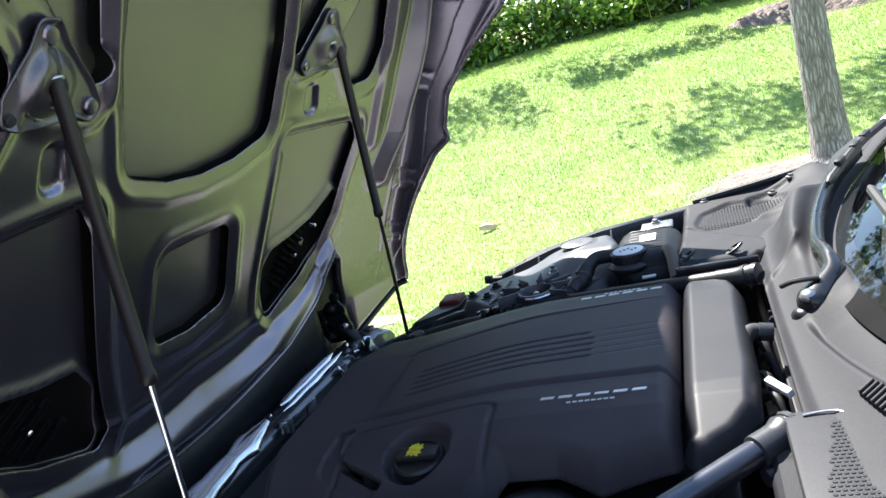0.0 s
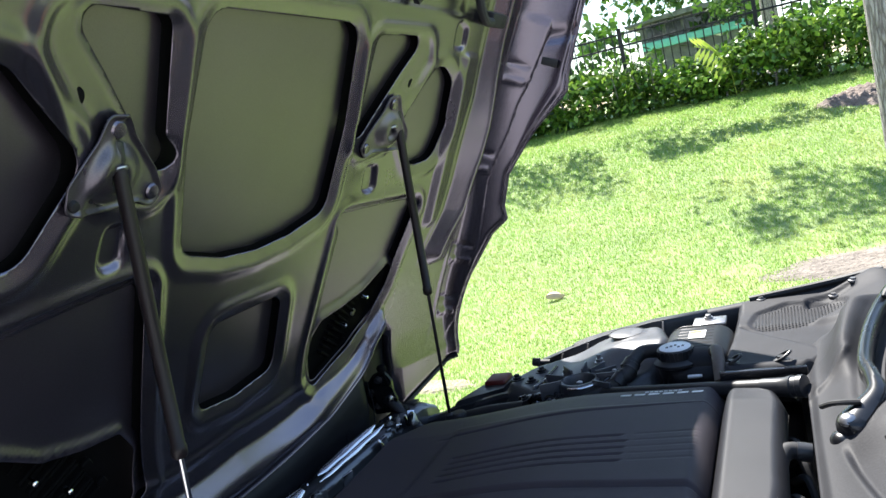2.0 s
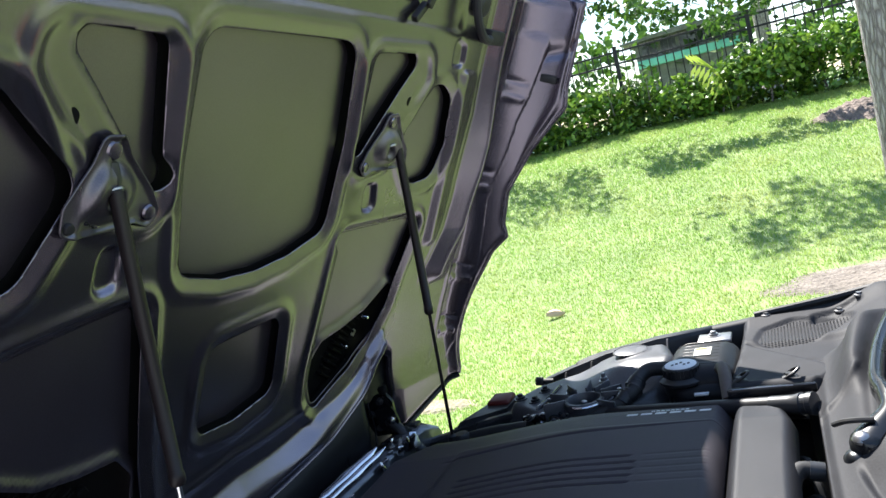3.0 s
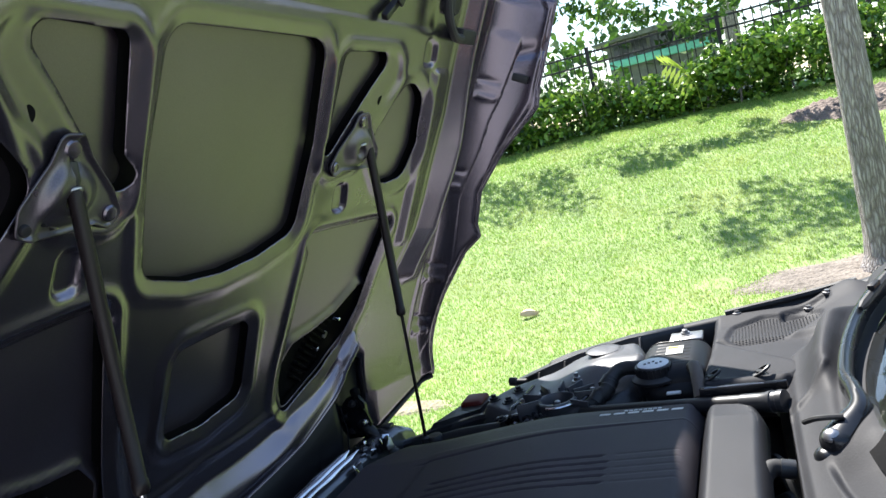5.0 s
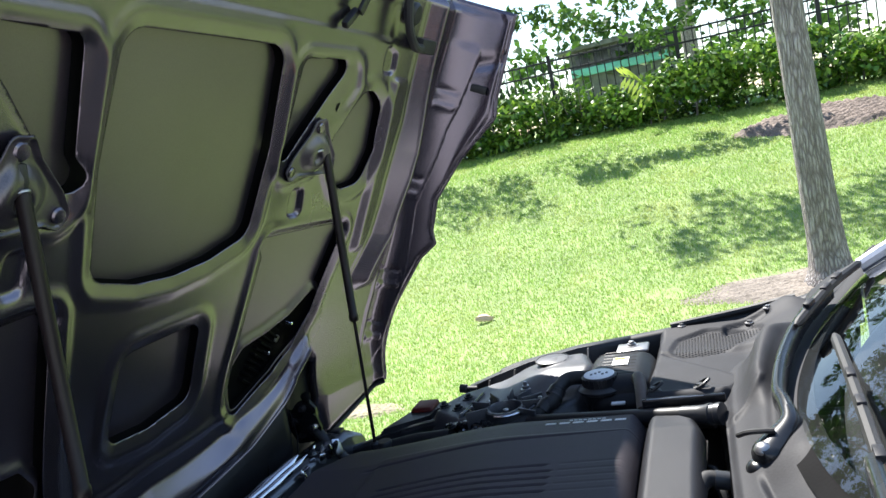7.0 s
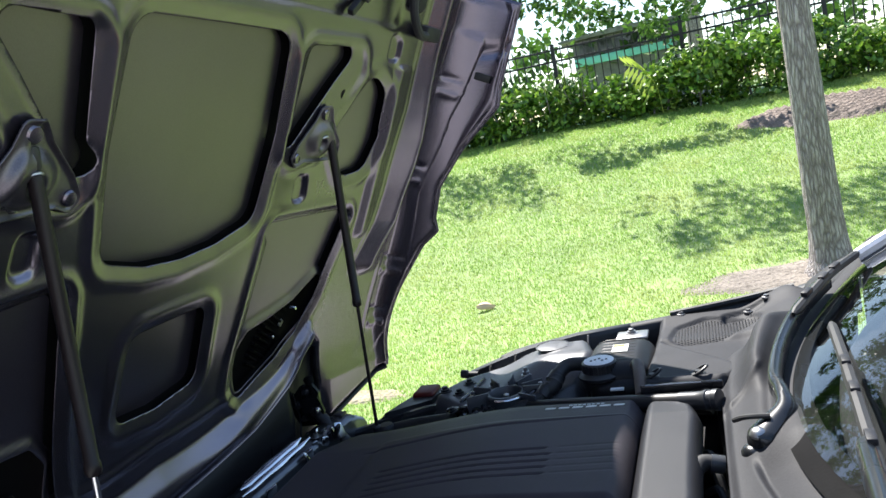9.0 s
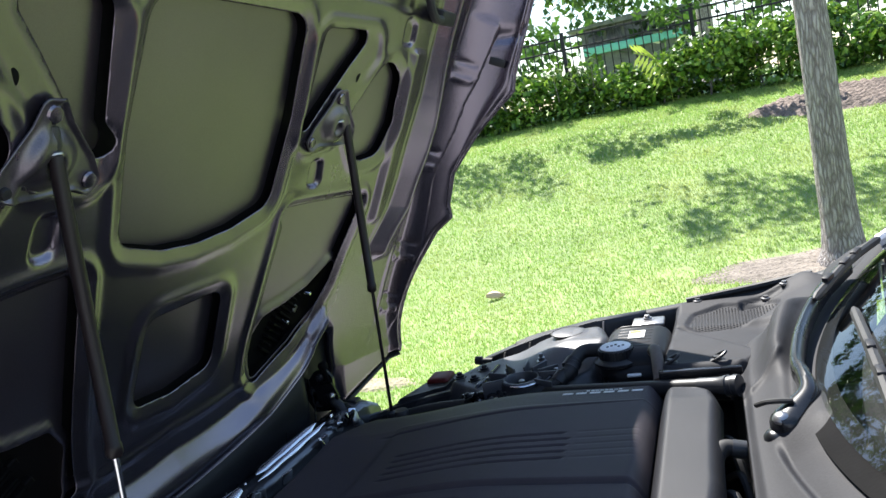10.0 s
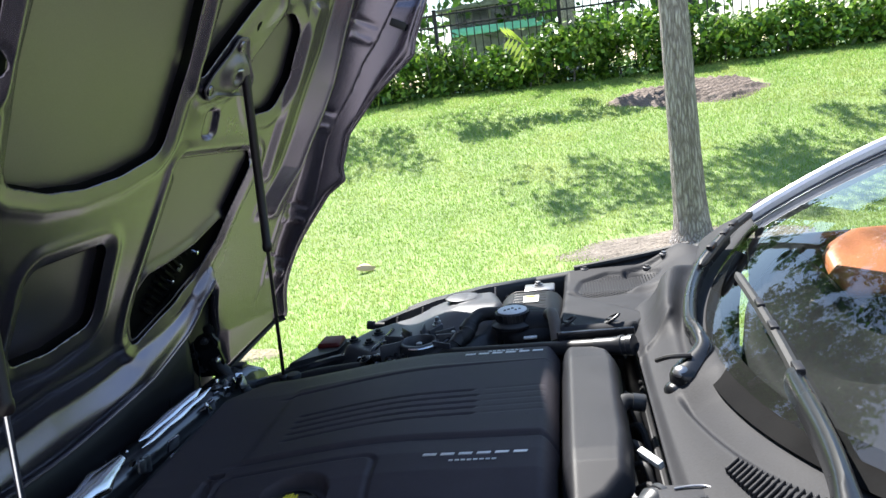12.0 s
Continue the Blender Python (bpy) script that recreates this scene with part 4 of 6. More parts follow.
def tower(side):
    out = [(-0.60, 0.51), (-0.585, 0.585), (-0.548, 0.655), (-0.500, 0.655), (-0.478, 0.612), (-0.36, 0.655), (-0.335, 0.690), (-0.27, 0.700), (-0.235, 0.665), (-0.17, 0.60), (-0.20, 0.46), (-0.36, 0.385), (-0.50, 0.42)]

    def place(x, y):
        f = poly_field(x, y, out, 0.04)
        z = 0.812 + 0.044 * smooth01((x + 0.46) / 0.18) * smooth01((y - 0.46) / 0.13) + 0.014 * smooth01((x + 0.55) / 0.3)
        z = z - 0.05 * (1 - smooth01(-f / 0.035)) ** 2
        z = z - 0.014 * (1 - smooth01((np.hypot(x + 0.375, y - 0.440) - 0.066) / 0.012)) * (y < 0.53)
        z = z + 0.003 * smooth01((0.046 - np.hypot(x + 0.299, y - 0.648)) / 0.006)
        return np.stack([x, side * y, z], -1)

    v, f = clipped_sheet(np.arange(-0.62, -0.15, 0.008), np.arange(0.38, 0.72, 0.008), place, lambda x, y: -poly_field(x, y, out, 0.04))
    ob = solid(raw("shock_tower", v, f if side > 0 else [c[::-1] for c in f], ALU, car, "cast aluminium shock tower with ribs and bolts", angle=50), 0.02, -1)

    def z_at(x, y):
        return float(place(np.float64(x), np.float64(y))[2])

    bm = bmesh.new()
    lathe(bm, [(0.039, -0.002), (0.039, 0.0008), (0.0375, 0.0016), (0.004, 0.0018)], Matrix.Translation((-0.299, side * 0.648, z_at(-0.299, 0.648))), 32)
    part("flat_cap", bm, ALU, ob, "round flat grey cap")
    bm = bmesh.new()
    tube(bm, [Vector((-0.299 + 0.0405 * math.cos(u), side * (0.648 + 0.0405 * math.sin(u)), z_at(-0.299, 0.648) + 0.0006)) for u in np.linspace(0, 2 * math.pi, 37)], 0.0015, 6, False)
    part("cap_rim", bm, BLACK, ob, "thin dark rim of the cap")
    c = Vector((-0.375, side * 0.440, z_at(-0.375, 0.55) - 0.012))
    bm = bmesh.new()
    lathe(bm, [(0.046, -0.01), (0.046, 0.012), (0.043, 0.015), (0.037, 0.015), (0.034, 0.010), (0.033, -0.020), (0.012, -0.022), (0.010, -0.010), (0.004, -0.008)], Matrix.Translation(c), 28)
    mount = part("top_mount", bm, ALU, ob, "round grey top mount of the shock absorber")
    # black disc stands for the shade inside the open mount
    bm = bmesh.new()
    lathe(bm, [(0.0335, -0.016), (0.0335, -0.008), (0.014, -0.010)], Matrix.Translation(c), 24)
    part("mount_dark_disc", bm, GAPBLACK, ob, "black disc painting the dark open inside of the top mount")
    bm = bmesh.new()
    lathe(bm, [(0.012, -0.012), (0.012, -0.004), (0.007, -0.002), (0.007, 0.008), (0.004, 0.010)], Matrix.Translation(c), 14)
    part("stud", bm, STEEL, ob)
    # chrome arc paints the highlight on one side of the grey rim
    bm = bmesh.new()
    tube(bm, [c + Vector((0.047 * math.cos(u), -side * 0.047 * math.sin(u), 0.010)) for u in np.linspace(-0.2, 1.9, 20)], 0.0028, 8)
    part("rim_highlight", bm, CHROME, ob, "bright arc painting the highlight on the top mount's rim")
    for a in (5, 32, 62, 92, 125, 160, 205, 330):
        bm = bmesh.new()
        m = Matrix.Translation(c) @ pose(0, 0, 0, 0, 0, a)
        box(bm, (0.040, -0.0024, -0.030), (0.090, 0.0024, 0.018 + 0.003 * (a % 3)), 0.0010, m)
        part("rib", bm, ALU, ob)
    for x, y in ((-0.427, 0.514), (-0.346, 0.534), (-0.300, 0.470), (-0.462, 0.470)):
        bolt(ob, (x, side * y, z_at(x, y)), 0.0065, 0.020)
    for x, y in ((-0.560, 0.545), (-0.515, 0.520), (-0.508, 0.585)):
        bolt(ob, (x, side * y, z_at(x, y)), 0.0085, 0.013, BLACK)
    # dark seam between the two castings
    bm = bmesh.new()
    tube(bm, [(x, side * y, z_at(x, y) + 0.001) for x, y in ((-0.50, 0.435), (-0.49, 0.47), (-0.482, 0.51), (-0.478, 0.55), (-0.476, 0.58), (-0.474, 0.602))], [0.008, 0.007, 0.006, 0.005, 0.004, 0.004], 8)
    part("strap", bm, NOSE, ob, "glossy black strap between the castings")
    for k in range(5):
        bolt(ob, (-0.47 + 0.014 * (k % 3), side * (0.425 + 0.012 * k), z_at(-0.47, 0.44) - 0.010), 0.006 + 0.001 * (k % 2), 0.016)
    return ob


for side in (-1, 1):
    tower(side)
    # ribbed black wall between the tower and the fender
    bm = bmesh.new()
    foot = [(-0.545, 0.700, 0.800), (-0.47, 0.715, 0.822), (-0.38, 0.728, 0.845), (-0.25, 0.742, 0.865), (-0.12, 0.755, 0.872)]
    rows = [[bm.verts.new((x, side * (y + o), z + h)) for o, h in ((-0.075, -0.060), (-0.012, -0.055), (-0.004, -0.012), (0.0, -0.002), (0.02, 0.0))] for x, y, z in foot]
    for r0, r1 in zip(rows, rows[1:]):
        for k in range(4):
            bm.faces.new((r0[k], r0[k + 1], r1[k + 1], r1[k]))
    wall = solid(part("wing_liner", bm, BLACK, car, "black ribbed liner between tower and wing"), 0.003, 0)
    for k in range(6):
        bm = bmesh.new()
        t = k / 5 * 3.999
        a, b = Vector(foot[int(t)]), Vector(foot[int(t) + 1])
        p = a.lerp(b, t - int(t))
        prism(bm, [(-0.068, -0.055), (-0.004, -0.055), (-0.003, -0.004), (-0.012, -0.003)], -0.002, 0.002, Matrix(((0, 0, 1, p.x), (side, 0, 0, side * p.y), (0, 1, 0, p.z), (0, 0, 0, 1))))
        part("web", bm, BLACK if k != 4 else ALU, wall)
        bolt(wall, (p.x + 0.03, side * (p.y - 0.010), p.z - 0.030), 0.003, 0.006, STEEL, (90 * side, 0, 0), "stud")

# coolant tank
bm = bmesh.new()
box(bm, (-0.198, 0.420, 0.74), (-0.048, 0.632, 0.884), 0.038, None, 5)
box(bm, (-0.185, 0.405, 0.74), (-0.060, 0.50, 0.858), 0.030, None, 4)
ribs = []
for k in range(8):
    y = 0.462 + 0.021 * k
    ribs.append(bmesh.new())
    tube(ribs[-1], [(-0.198, y, 0.83), (-0.196, y, 0.858), (-0.180, y, 0.876), (-0.16, y, 0.8835), (-0.09, y, 0.8835), (-0.066, y, 0.876), (-0.050, y, 0.855)], 0.0013, 6)
tank = part("coolant_tank", bm, NOSEPANEL, car, "black ribbed coolant tank with a white-topped cap")
for rb in ribs:
    part("rib", rb, NOSEPANEL, tank)
bm = bmesh.new()
m = Matrix.Translation((-0.160, 0.456, 0.862))
lathe(bm, [(0.040, -0.03), (0.042, -0.010), (0.049, -0.006), (0.049, -0.001), (0.042, 0.003), (0.0375, 0.006), (0.037, 0.024), (0.034, 0.0265)], m, 36)
for k in range(24):
    box(bm, (0.0365, -0.0016, 0.007), (0.0390, 0.0016, 0.023), 0, m @ pose(0, 0, 0, 0, 0, 15 * k))
cap = part("cap", bm, BLACK, tank, "black screw cap with a white printed top")
bm = bmesh.new()
lathe(bm, [(0.0325, 0.0255), (0.0325, 0.0275), (0.031, 0.0285)], m, 32)
part("printed_top", bm, WHITE, tank, "white printed disc")
for k in range(5):
    bm = bmesh.new()
    box(bm, (-0.018 + 0.008 * k, -0.010 + 0.006 * (k % 3), 0.0285), (-0.013 + 0.008 * k, -0.002 + 0.006 * (k % 3), 0.0292), 0, m)
    part("mark", bm, BLACK, tank, smooth=False)
bm = bmesh.new()
box(bm, (-0.139, 0.512, 0.8850), (-0.104, 0.562, 0.8866), 0)
sticker = part("sticker", bm, STICKER, tank, "small pale sticker with plain bars", smooth=False)
bm = bmesh.new()
box(bm, (-0.137, 0.546, 0.8865), (-0.113, 0.558, 0.8872), 0)
part("mark", bm, YELLOW, tank, smooth=False)
bm = bmesh.new()
tube(bm, curve_pts([(-0.19, 0.500, 0.868), (-0.235, 0.503, 0.868), (-0.256, 0.478, 0.858), (-0.266, 0.445, 0.843), (-0.305, 0.418, 0.822), (-0.37, 0.395, 0.80)], 6), [0.0155 + (0.0025 if 14 < k < 21 and k % 2 else 0) for k in range(31)], 14)
hose = part("hose", bm, RUBBER, car, "black coolant hose")
for t in ((-0.262, 0.465, 0.852), (-0.284, 0.432, 0.832)):
    bm = bmesh.new()
    tube(bm, [Vector(t) + Vector((0.006, 0.008, 0.006)), Vector(t) - Vector((0.006, 0.008, 0.006))], 0.0185, 16)
    part("hose_clamp", bm, BLACK, hose)
bm = bmesh.new()
tube(bm, curve_pts([(-0.080, 0.425, 0.882), (-0.072, 0.395, 0.894), (-0.066, 0.35, 0.886), (-0.062, 0.30, 0.862)], 6), 0.0125, 12)
part("hose", bm, material("brown_rubber", (0.10, 0.075, 0.06), 0.6), car, "thin brown hose over the brace")
# white corner piece, plate and bolt by the tank
bm = bmesh.new()
box(bm, (-0.145, 0.655, 0.862), (-0.07, 0.712, 0.872), 0.004)
plate = part("mounting_plate", bm, STEEL, car, "bright mounting plate beside the tank")
bolt(plate, (-0.11, 0.69, 0.872), 0.008, 0.012)
bm = bmesh.new()
box(bm, (-0.137, 0.398, 0.838), (-0.108, 0.410, 0.843), 0.002, pose(0, 0, 0, 0, 0, 0))
part("tag", bm, WHITE, car, "small white tag")
# small bright and black fittings between the tower and the engine cover
rng = np.random.default_rng(21)
for k in range(16):
    x, y = rng.uniform(-0.50, -0.28), rng.uniform(0.385, 0.425)
    bolt(car, (x, y, 0.800 + rng.uniform(0, 0.012)), rng.uniform(0.004, 0.008), rng.uniform(0.010, 0.020), (STEEL, BLACK, CHROME)[k % 3], (rng.uniform(-40, 40), rng.uniform(-40, 40), 0), "fitting")
for pts_, rad_ in (([(-0.52, 0.44, 0.800), (-0.46, 0.415, 0.812), (-0.40, 0.395, 0.806), (-0.33, 0.392, 0.800)], 0.009), ([(-0.30, 0.47, 0.835), (-0.315, 0.43, 0.832), (-0.345, 0.405, 0.815), (-0.40, 0.395, 0.80)], 0.006), ([(-0.47, 0.47, 0.822), (-0.44, 0.435, 0.828), (-0.42, 0.405, 0.812)], 0.005)):
    bm = bmesh.new()
    tube(bm, curve_pts(pts_, 7), rad_, 10)
    part("hose", bm, NOSE, car, "glossy black hose beside the tower")
# front cross rail and what lies round it
bm = bmesh.new()
rows = []
for k in range(41):
    y = -0.60 + 0.030 * k
    x = -0.925 + 0.10 * (y / 0.7) ** 2
    z = 0.742 + 0.035 * (abs(y) / 0.7) ** 2 - 2.2 * max(abs(y) - 0.54, 0) ** 1.5
    rows.append([bm.verts.new((x + a, y, z + b)) for a, b in ((-0.055, -0.08), (-0.052, -0.005), (-0.035, 0.004), (-0.005, 0.010), (0.022, 0.002), (0.030, -0.012), (0.032, -0.10))])
for r0, r1 in zip(rows, rows[1:]):
    for k in range(6):
        bm.faces.new((r0[k], r0[k + 1], r1[k + 1], r1[k]))
rail = part("front_rail", bm, PAINT, car, "glossy dark rail across the car's nose", angle=50)
def rail_at(y, a, b):
    return Vector((-0.925 + 0.10 * (y / 0.7) ** 2 + a, y, 0.742 + 0.035 * (abs(y) / 0.7) ** 2 + b))


for lo_, hi_, off0, off1, rr in ((-0.58, 0.10, 0.030, 0.004, 0.020), (0.16, 0.40, 0.000, -0.008, 0.0085), (0.13, 0.40, 0.027, 0.018, 0.0050), (-0.55, 0.40, -0.050, -0.050, 0.003)):
    bm = bmesh.new()
    rows = []
    for y in np.linspace(lo_, hi_, 25):
        t = (y - lo_) / (hi_ - lo_)
        wide = rr * (0.85 + 0.15 * math.sin(29 * y) + 0.10 * math.sin(71 * y + 1)) * min(1, 6 * t + 0.25, 6 * (1 - t) + 0.25)
        off = off0 + (off1 - off0) * t
        rows.append([bm.verts.new(rail_at(y, off + e * wide, 0.021 + h * wide)) for e, h in ((-1.1, -0.3), (-0.9, 0.50), (-0.3, 0.40), (0.5, -0.36), (0.95, -0.86), (1.1, -1.4))])
    for r0, r1 in zip(rows, rows[1:]):
        for k in range(5):
            bm.faces.new((r0[k], r0[k + 1], r1[k + 1], r1[k]))
    part("bright_strip", bm, CHROME, rail, "bright polished metal strip on the rail")
# dark panel between the bonnet's nose strip and the rail, with upright seams
bm = bmesh.new()
rows = []
for k in range(73):
    y = -0.612 + 0.017 * k
    a = abs(y)
    lip = float(nose_lip(np.float64(a)))
    back = -0.075 * min(1, max(0, (a - 0.43) / 0.07))
    top = hood_point(lip, y, 0.13 * a * a + 0.9 * max(0.18 - max(lip, -0.03), 0) ** 2 + 0.018)
    low = rail_at(y, -0.052, -0.03)
    rows.append([bm.verts.new(top.lerp(low, t) + Vector((b + back, 0, 0))) for t, b in ((-0.15, -0.02), (0.0, 0.0), (0.12, 0.010), (0.55, 0.012), (1.0, 0.0), (1.3, -0.03))])
for r0, r1 in zip(rows, rows[1:]):
    for k in range(5):
        bm.faces.new((r0[k], r0[k + 1], r1[k + 1], r1[k]))
nose = solid(part("nose_panel", bm, NOSEPANEL, car, "satin black panel with upright seams behind the rail", angle=60), 0.004, 0)
for k in range(9):
    y = -0.44 + 0.11 * k
    a = abs(y)
    p, q = hood_point(float(nose_lip(np.float64(a))) - 0.03, y, 0.13 * y * y + 0.052), rail_at(y, -0.045, -0.02)
    bm = bmesh.new()
    tube(bm, [p + Vector((0.012, 0, 0)), p.lerp(q, 0.5) + Vector((0.016, 0, 0)), q], 0.0022, 6)
    part("seam", bm, STEEL if k % 4 == 1 else NOSE, nose)
rng = np.random.default_rng(8)
for k in range(30):
    y = rng.uniform(0.09, 0.19) if k < 10 else rng.uniform(0.33, 0.50)
    p = rail_at(y, rng.uniform(-0.05, 0.10) if k < 10 else rng.uniform(-0.035, 0.05), 0.004 if k % 2 else -0.004)
    bm = bmesh.new()
    l, w_ = rng.uniform(0.005, 0.016), rng.uniform(0.003, 0.006)
    box(bm, (-w_, -l, -0.02), (w_, l, rng.uniform(0.004, 0.014)), 0.003, Matrix.Translation(p) @ pose(0, 0, 0, rng.uniform(-20, 20), rng.uniform(-30, 30), rng.uniform(-35, 35)))
    part("clip", bm, (CHROME, NOSE, STEEL, NOSE, CHROME)[k % 5], rail)
for k in range(13):
    y = -0.51 + 0.085 * k
    x = -0.925 + 0.10 * (y / 0.7) ** 2 + 0.002
    z = 0.742 + 0.035 * (abs(y) / 0.7) ** 2 + 0.008
    if -0.42 < y < 0.40:
        continue
    bolt(rail, (x + 0.012 * (k % 2), y, z), 0.007, 0.010, STEEL if k % 3 else BLACK)
    bm = bmesh.new()
    box(bm, (x - 0.012, y + 0.02, z - 0.004), (x + 0.018, y + 0.05, z + 0.006), 0.003)
    part("clip", bm, BLACK, rail)
bm = bmesh.new()
prism(bm, [(-0.885, -0.55), (-0.885, 0.55), (-0.74, 0.50), (-0.74, -0.50)], 0.60, 0.715, None, 0.01)
shroud = part("radiator_shroud", bm, BLACK, car, "black radiator shroud")
bm = bmesh.new()
box(bm, (-0.865, 0.02, 0.715), (-0.815, 0.115, 0.7165), 0)
label_ = part("label", bm, GREYCOVER, car, "grey label with unreadable plain bars", smooth=False)
for k in range(5):
    bm = bmesh.new()
    box(bm, (-0.858 + 0.009 * k, 0.03, 0.7165), (-0.854 + 0.009 * k, 0.075 + 0.012 * (k % 3), 0.7172), 0)
    part("bar", bm, WHITE, label_, smooth=False)
for side in (-1, 1):
    bm = bmesh.new()
    tube(bm, curve_pts([(-0.86, side * 0.56, 0.700), (-0.74, side * 0.55, 0.732), (-0.60, side * 0.53, 0.770), (-0.50, side * 0.47, 0.795)], 6), 0.016, 10)
    part("seal", bm, PAINT, car, "dark bay-edge seal")
    bm = bmesh.new()
    tube(bm, curve_pts([(-0.70, side * 0.45, 0.752), (-0.60, side * 0.43, 0.775), (-0.50, side * 0.41, 0.790)], 6), 0.019, 12)
    part("hose", bm, RUBBER, car, "thick black hose along the bay's edge")
    bm = bmesh.new()
    prism(bm, [(-0.745, 0.49 * side), (-0.61, 0.585 * side), (-0.60, 0.69 * side), (-0.68, 0.69 * side)][::side], 0.68, 0.775, None, 0.012)
    lamp = part("lamp_housing", bm, BLACK, car, "black lamp housing with a red marker")
    bm = bmesh.new()
    box(bm, (-0.685, side * 0.650 - 0.035, 0.766), (-0.625, side * 0.650 + 0.035, 0.785), 0.008, Matrix.Translation((0, 0, 0)), 3)
    part("marker", bm, REDLENS, lamp, "dark red reflector")
    bm = bmesh.new()
    tube(bm, [(-0.52, side * 0.695, 0.797), (-0.545, side * 0.695, 0.799), (-0.549, side * 0.695, 0.800), (-0.566, side * 0.695, 0.802)], [0.008, 0.008, 0.012, 0.011], 12)
    part("peg", bm, RUBBER, car, "black rubber peg")
    bm = bmesh.new()
    lathe(bm, [(0.018, 0.0), (0.019, 0.02), (0.016, 0.026), (0.006, 0.027)], Matrix.Translation((-0.680, side * 0.428, 0.758)), 16)
    part("strut_foot", bm, BLACK, car, "black strut foot with a bolt")

# dark inside of the bay
for nm, lo, hi in (("bay_floor", (-0.95, -0.66, 0.42), (0.06, 0.66, 0.45)), ("bulkhead", (0.080, -0.66, 0.45), (0.095, 0.66, 0.80)), ("engine_block", (-0.72, -0.38, 0.45), (0.0, 0.38, 0.76))):
    bm = bmesh.new()
    box(bm, lo, hi, 0.01)
    part(nm, bm, BLACK, car, "dark " + nm.replace("_", " ") + " low in the bay")
for sd in (-1, 1):
    bm = bmesh.new()
    box(bm, (-1.05, sd * 0.66 - 0.015, 0.25), (0.06, sd * 0.66 + 0.015, 0.655), 0.005)
    box(bm, (-0.60, sd * 0.67 - 0.015, 0.60), (0.06, sd * 0.67 + 0.015, 0.765), 0.005)
    part("bay_side", bm, BLACK, car, "dark side wall of the bay")
    bm = bmesh.new()
    prism(bm, [(-0.95, sd * 0.40), (-0.95, sd * 0.66), (0.06, sd * 0.66), (0.06, sd * 0.40)][::sd], 0.56, 0.665)
    part("bay_liner", bm, BLACK, car, "black plastic liner beside the engine")
bm = bmesh.new()
tube(bm, curve_pts([(0.070, 0.03, 0.850), (0.045, 0.025, 0.855), (0.032, -0.01, 0.845), (0.032, -0.10, 0.80)], 6), 0.013, 12)
part("hose", bm, RUBBER, car, "black bent hose behind the engine")
bm = bmesh.new()
tube(bm, [(0.078, 0.028, 0.850), (0.058, 0.027, 0.854)], 0.0142, 14)
part("hose_end", bm, BOOT, car, "pale grey hose end")
bm = bmesh.new()
box(bm, (-0.022, -0.005, -0.006), (0.022, 0.005, 0.006), 0.002, Matrix.Translation((0.066, -0.168, 0.860)) @ pose(0, 0, 0, 20, 5, -56))
part("clip", bm, WHITE, car, "white plastic clip")
for k in range(7):
    bm = bmesh.new()
    a = Vector((0.035 + 0.006 * (k % 3), 0.16 - 0.062 * k, 0.80))
    tube(bm, curve_pts([a, a + Vector((0.02, -0.03, 0.02)), a + Vector((0.03, -0.06, -0.01))], 5), 0.006 + 0.002 * (k % 2), 8)
    part("cable", bm, RUBBER, car, "black cable behind the engine")

# ---- windshield, pillars, wipers, cabin ----
ROOF_X, ROOF_Z = 1.02, 1.285


def glass_place(t, y):
    x0, z0 = glass_line(y)
    x1, z1 = ROOF_X - 0.02 + 0.16 * y * y, ROOF_Z - 0.12 * y * y
    bow = 4 * t * (1 - t)
    return np.stack([x0 + (x1 - x0) * t - 0.010 * bow, y * (1 - 0.12 * t), z0 + (z1 - z0) * t + 0.035 * bow], -1)


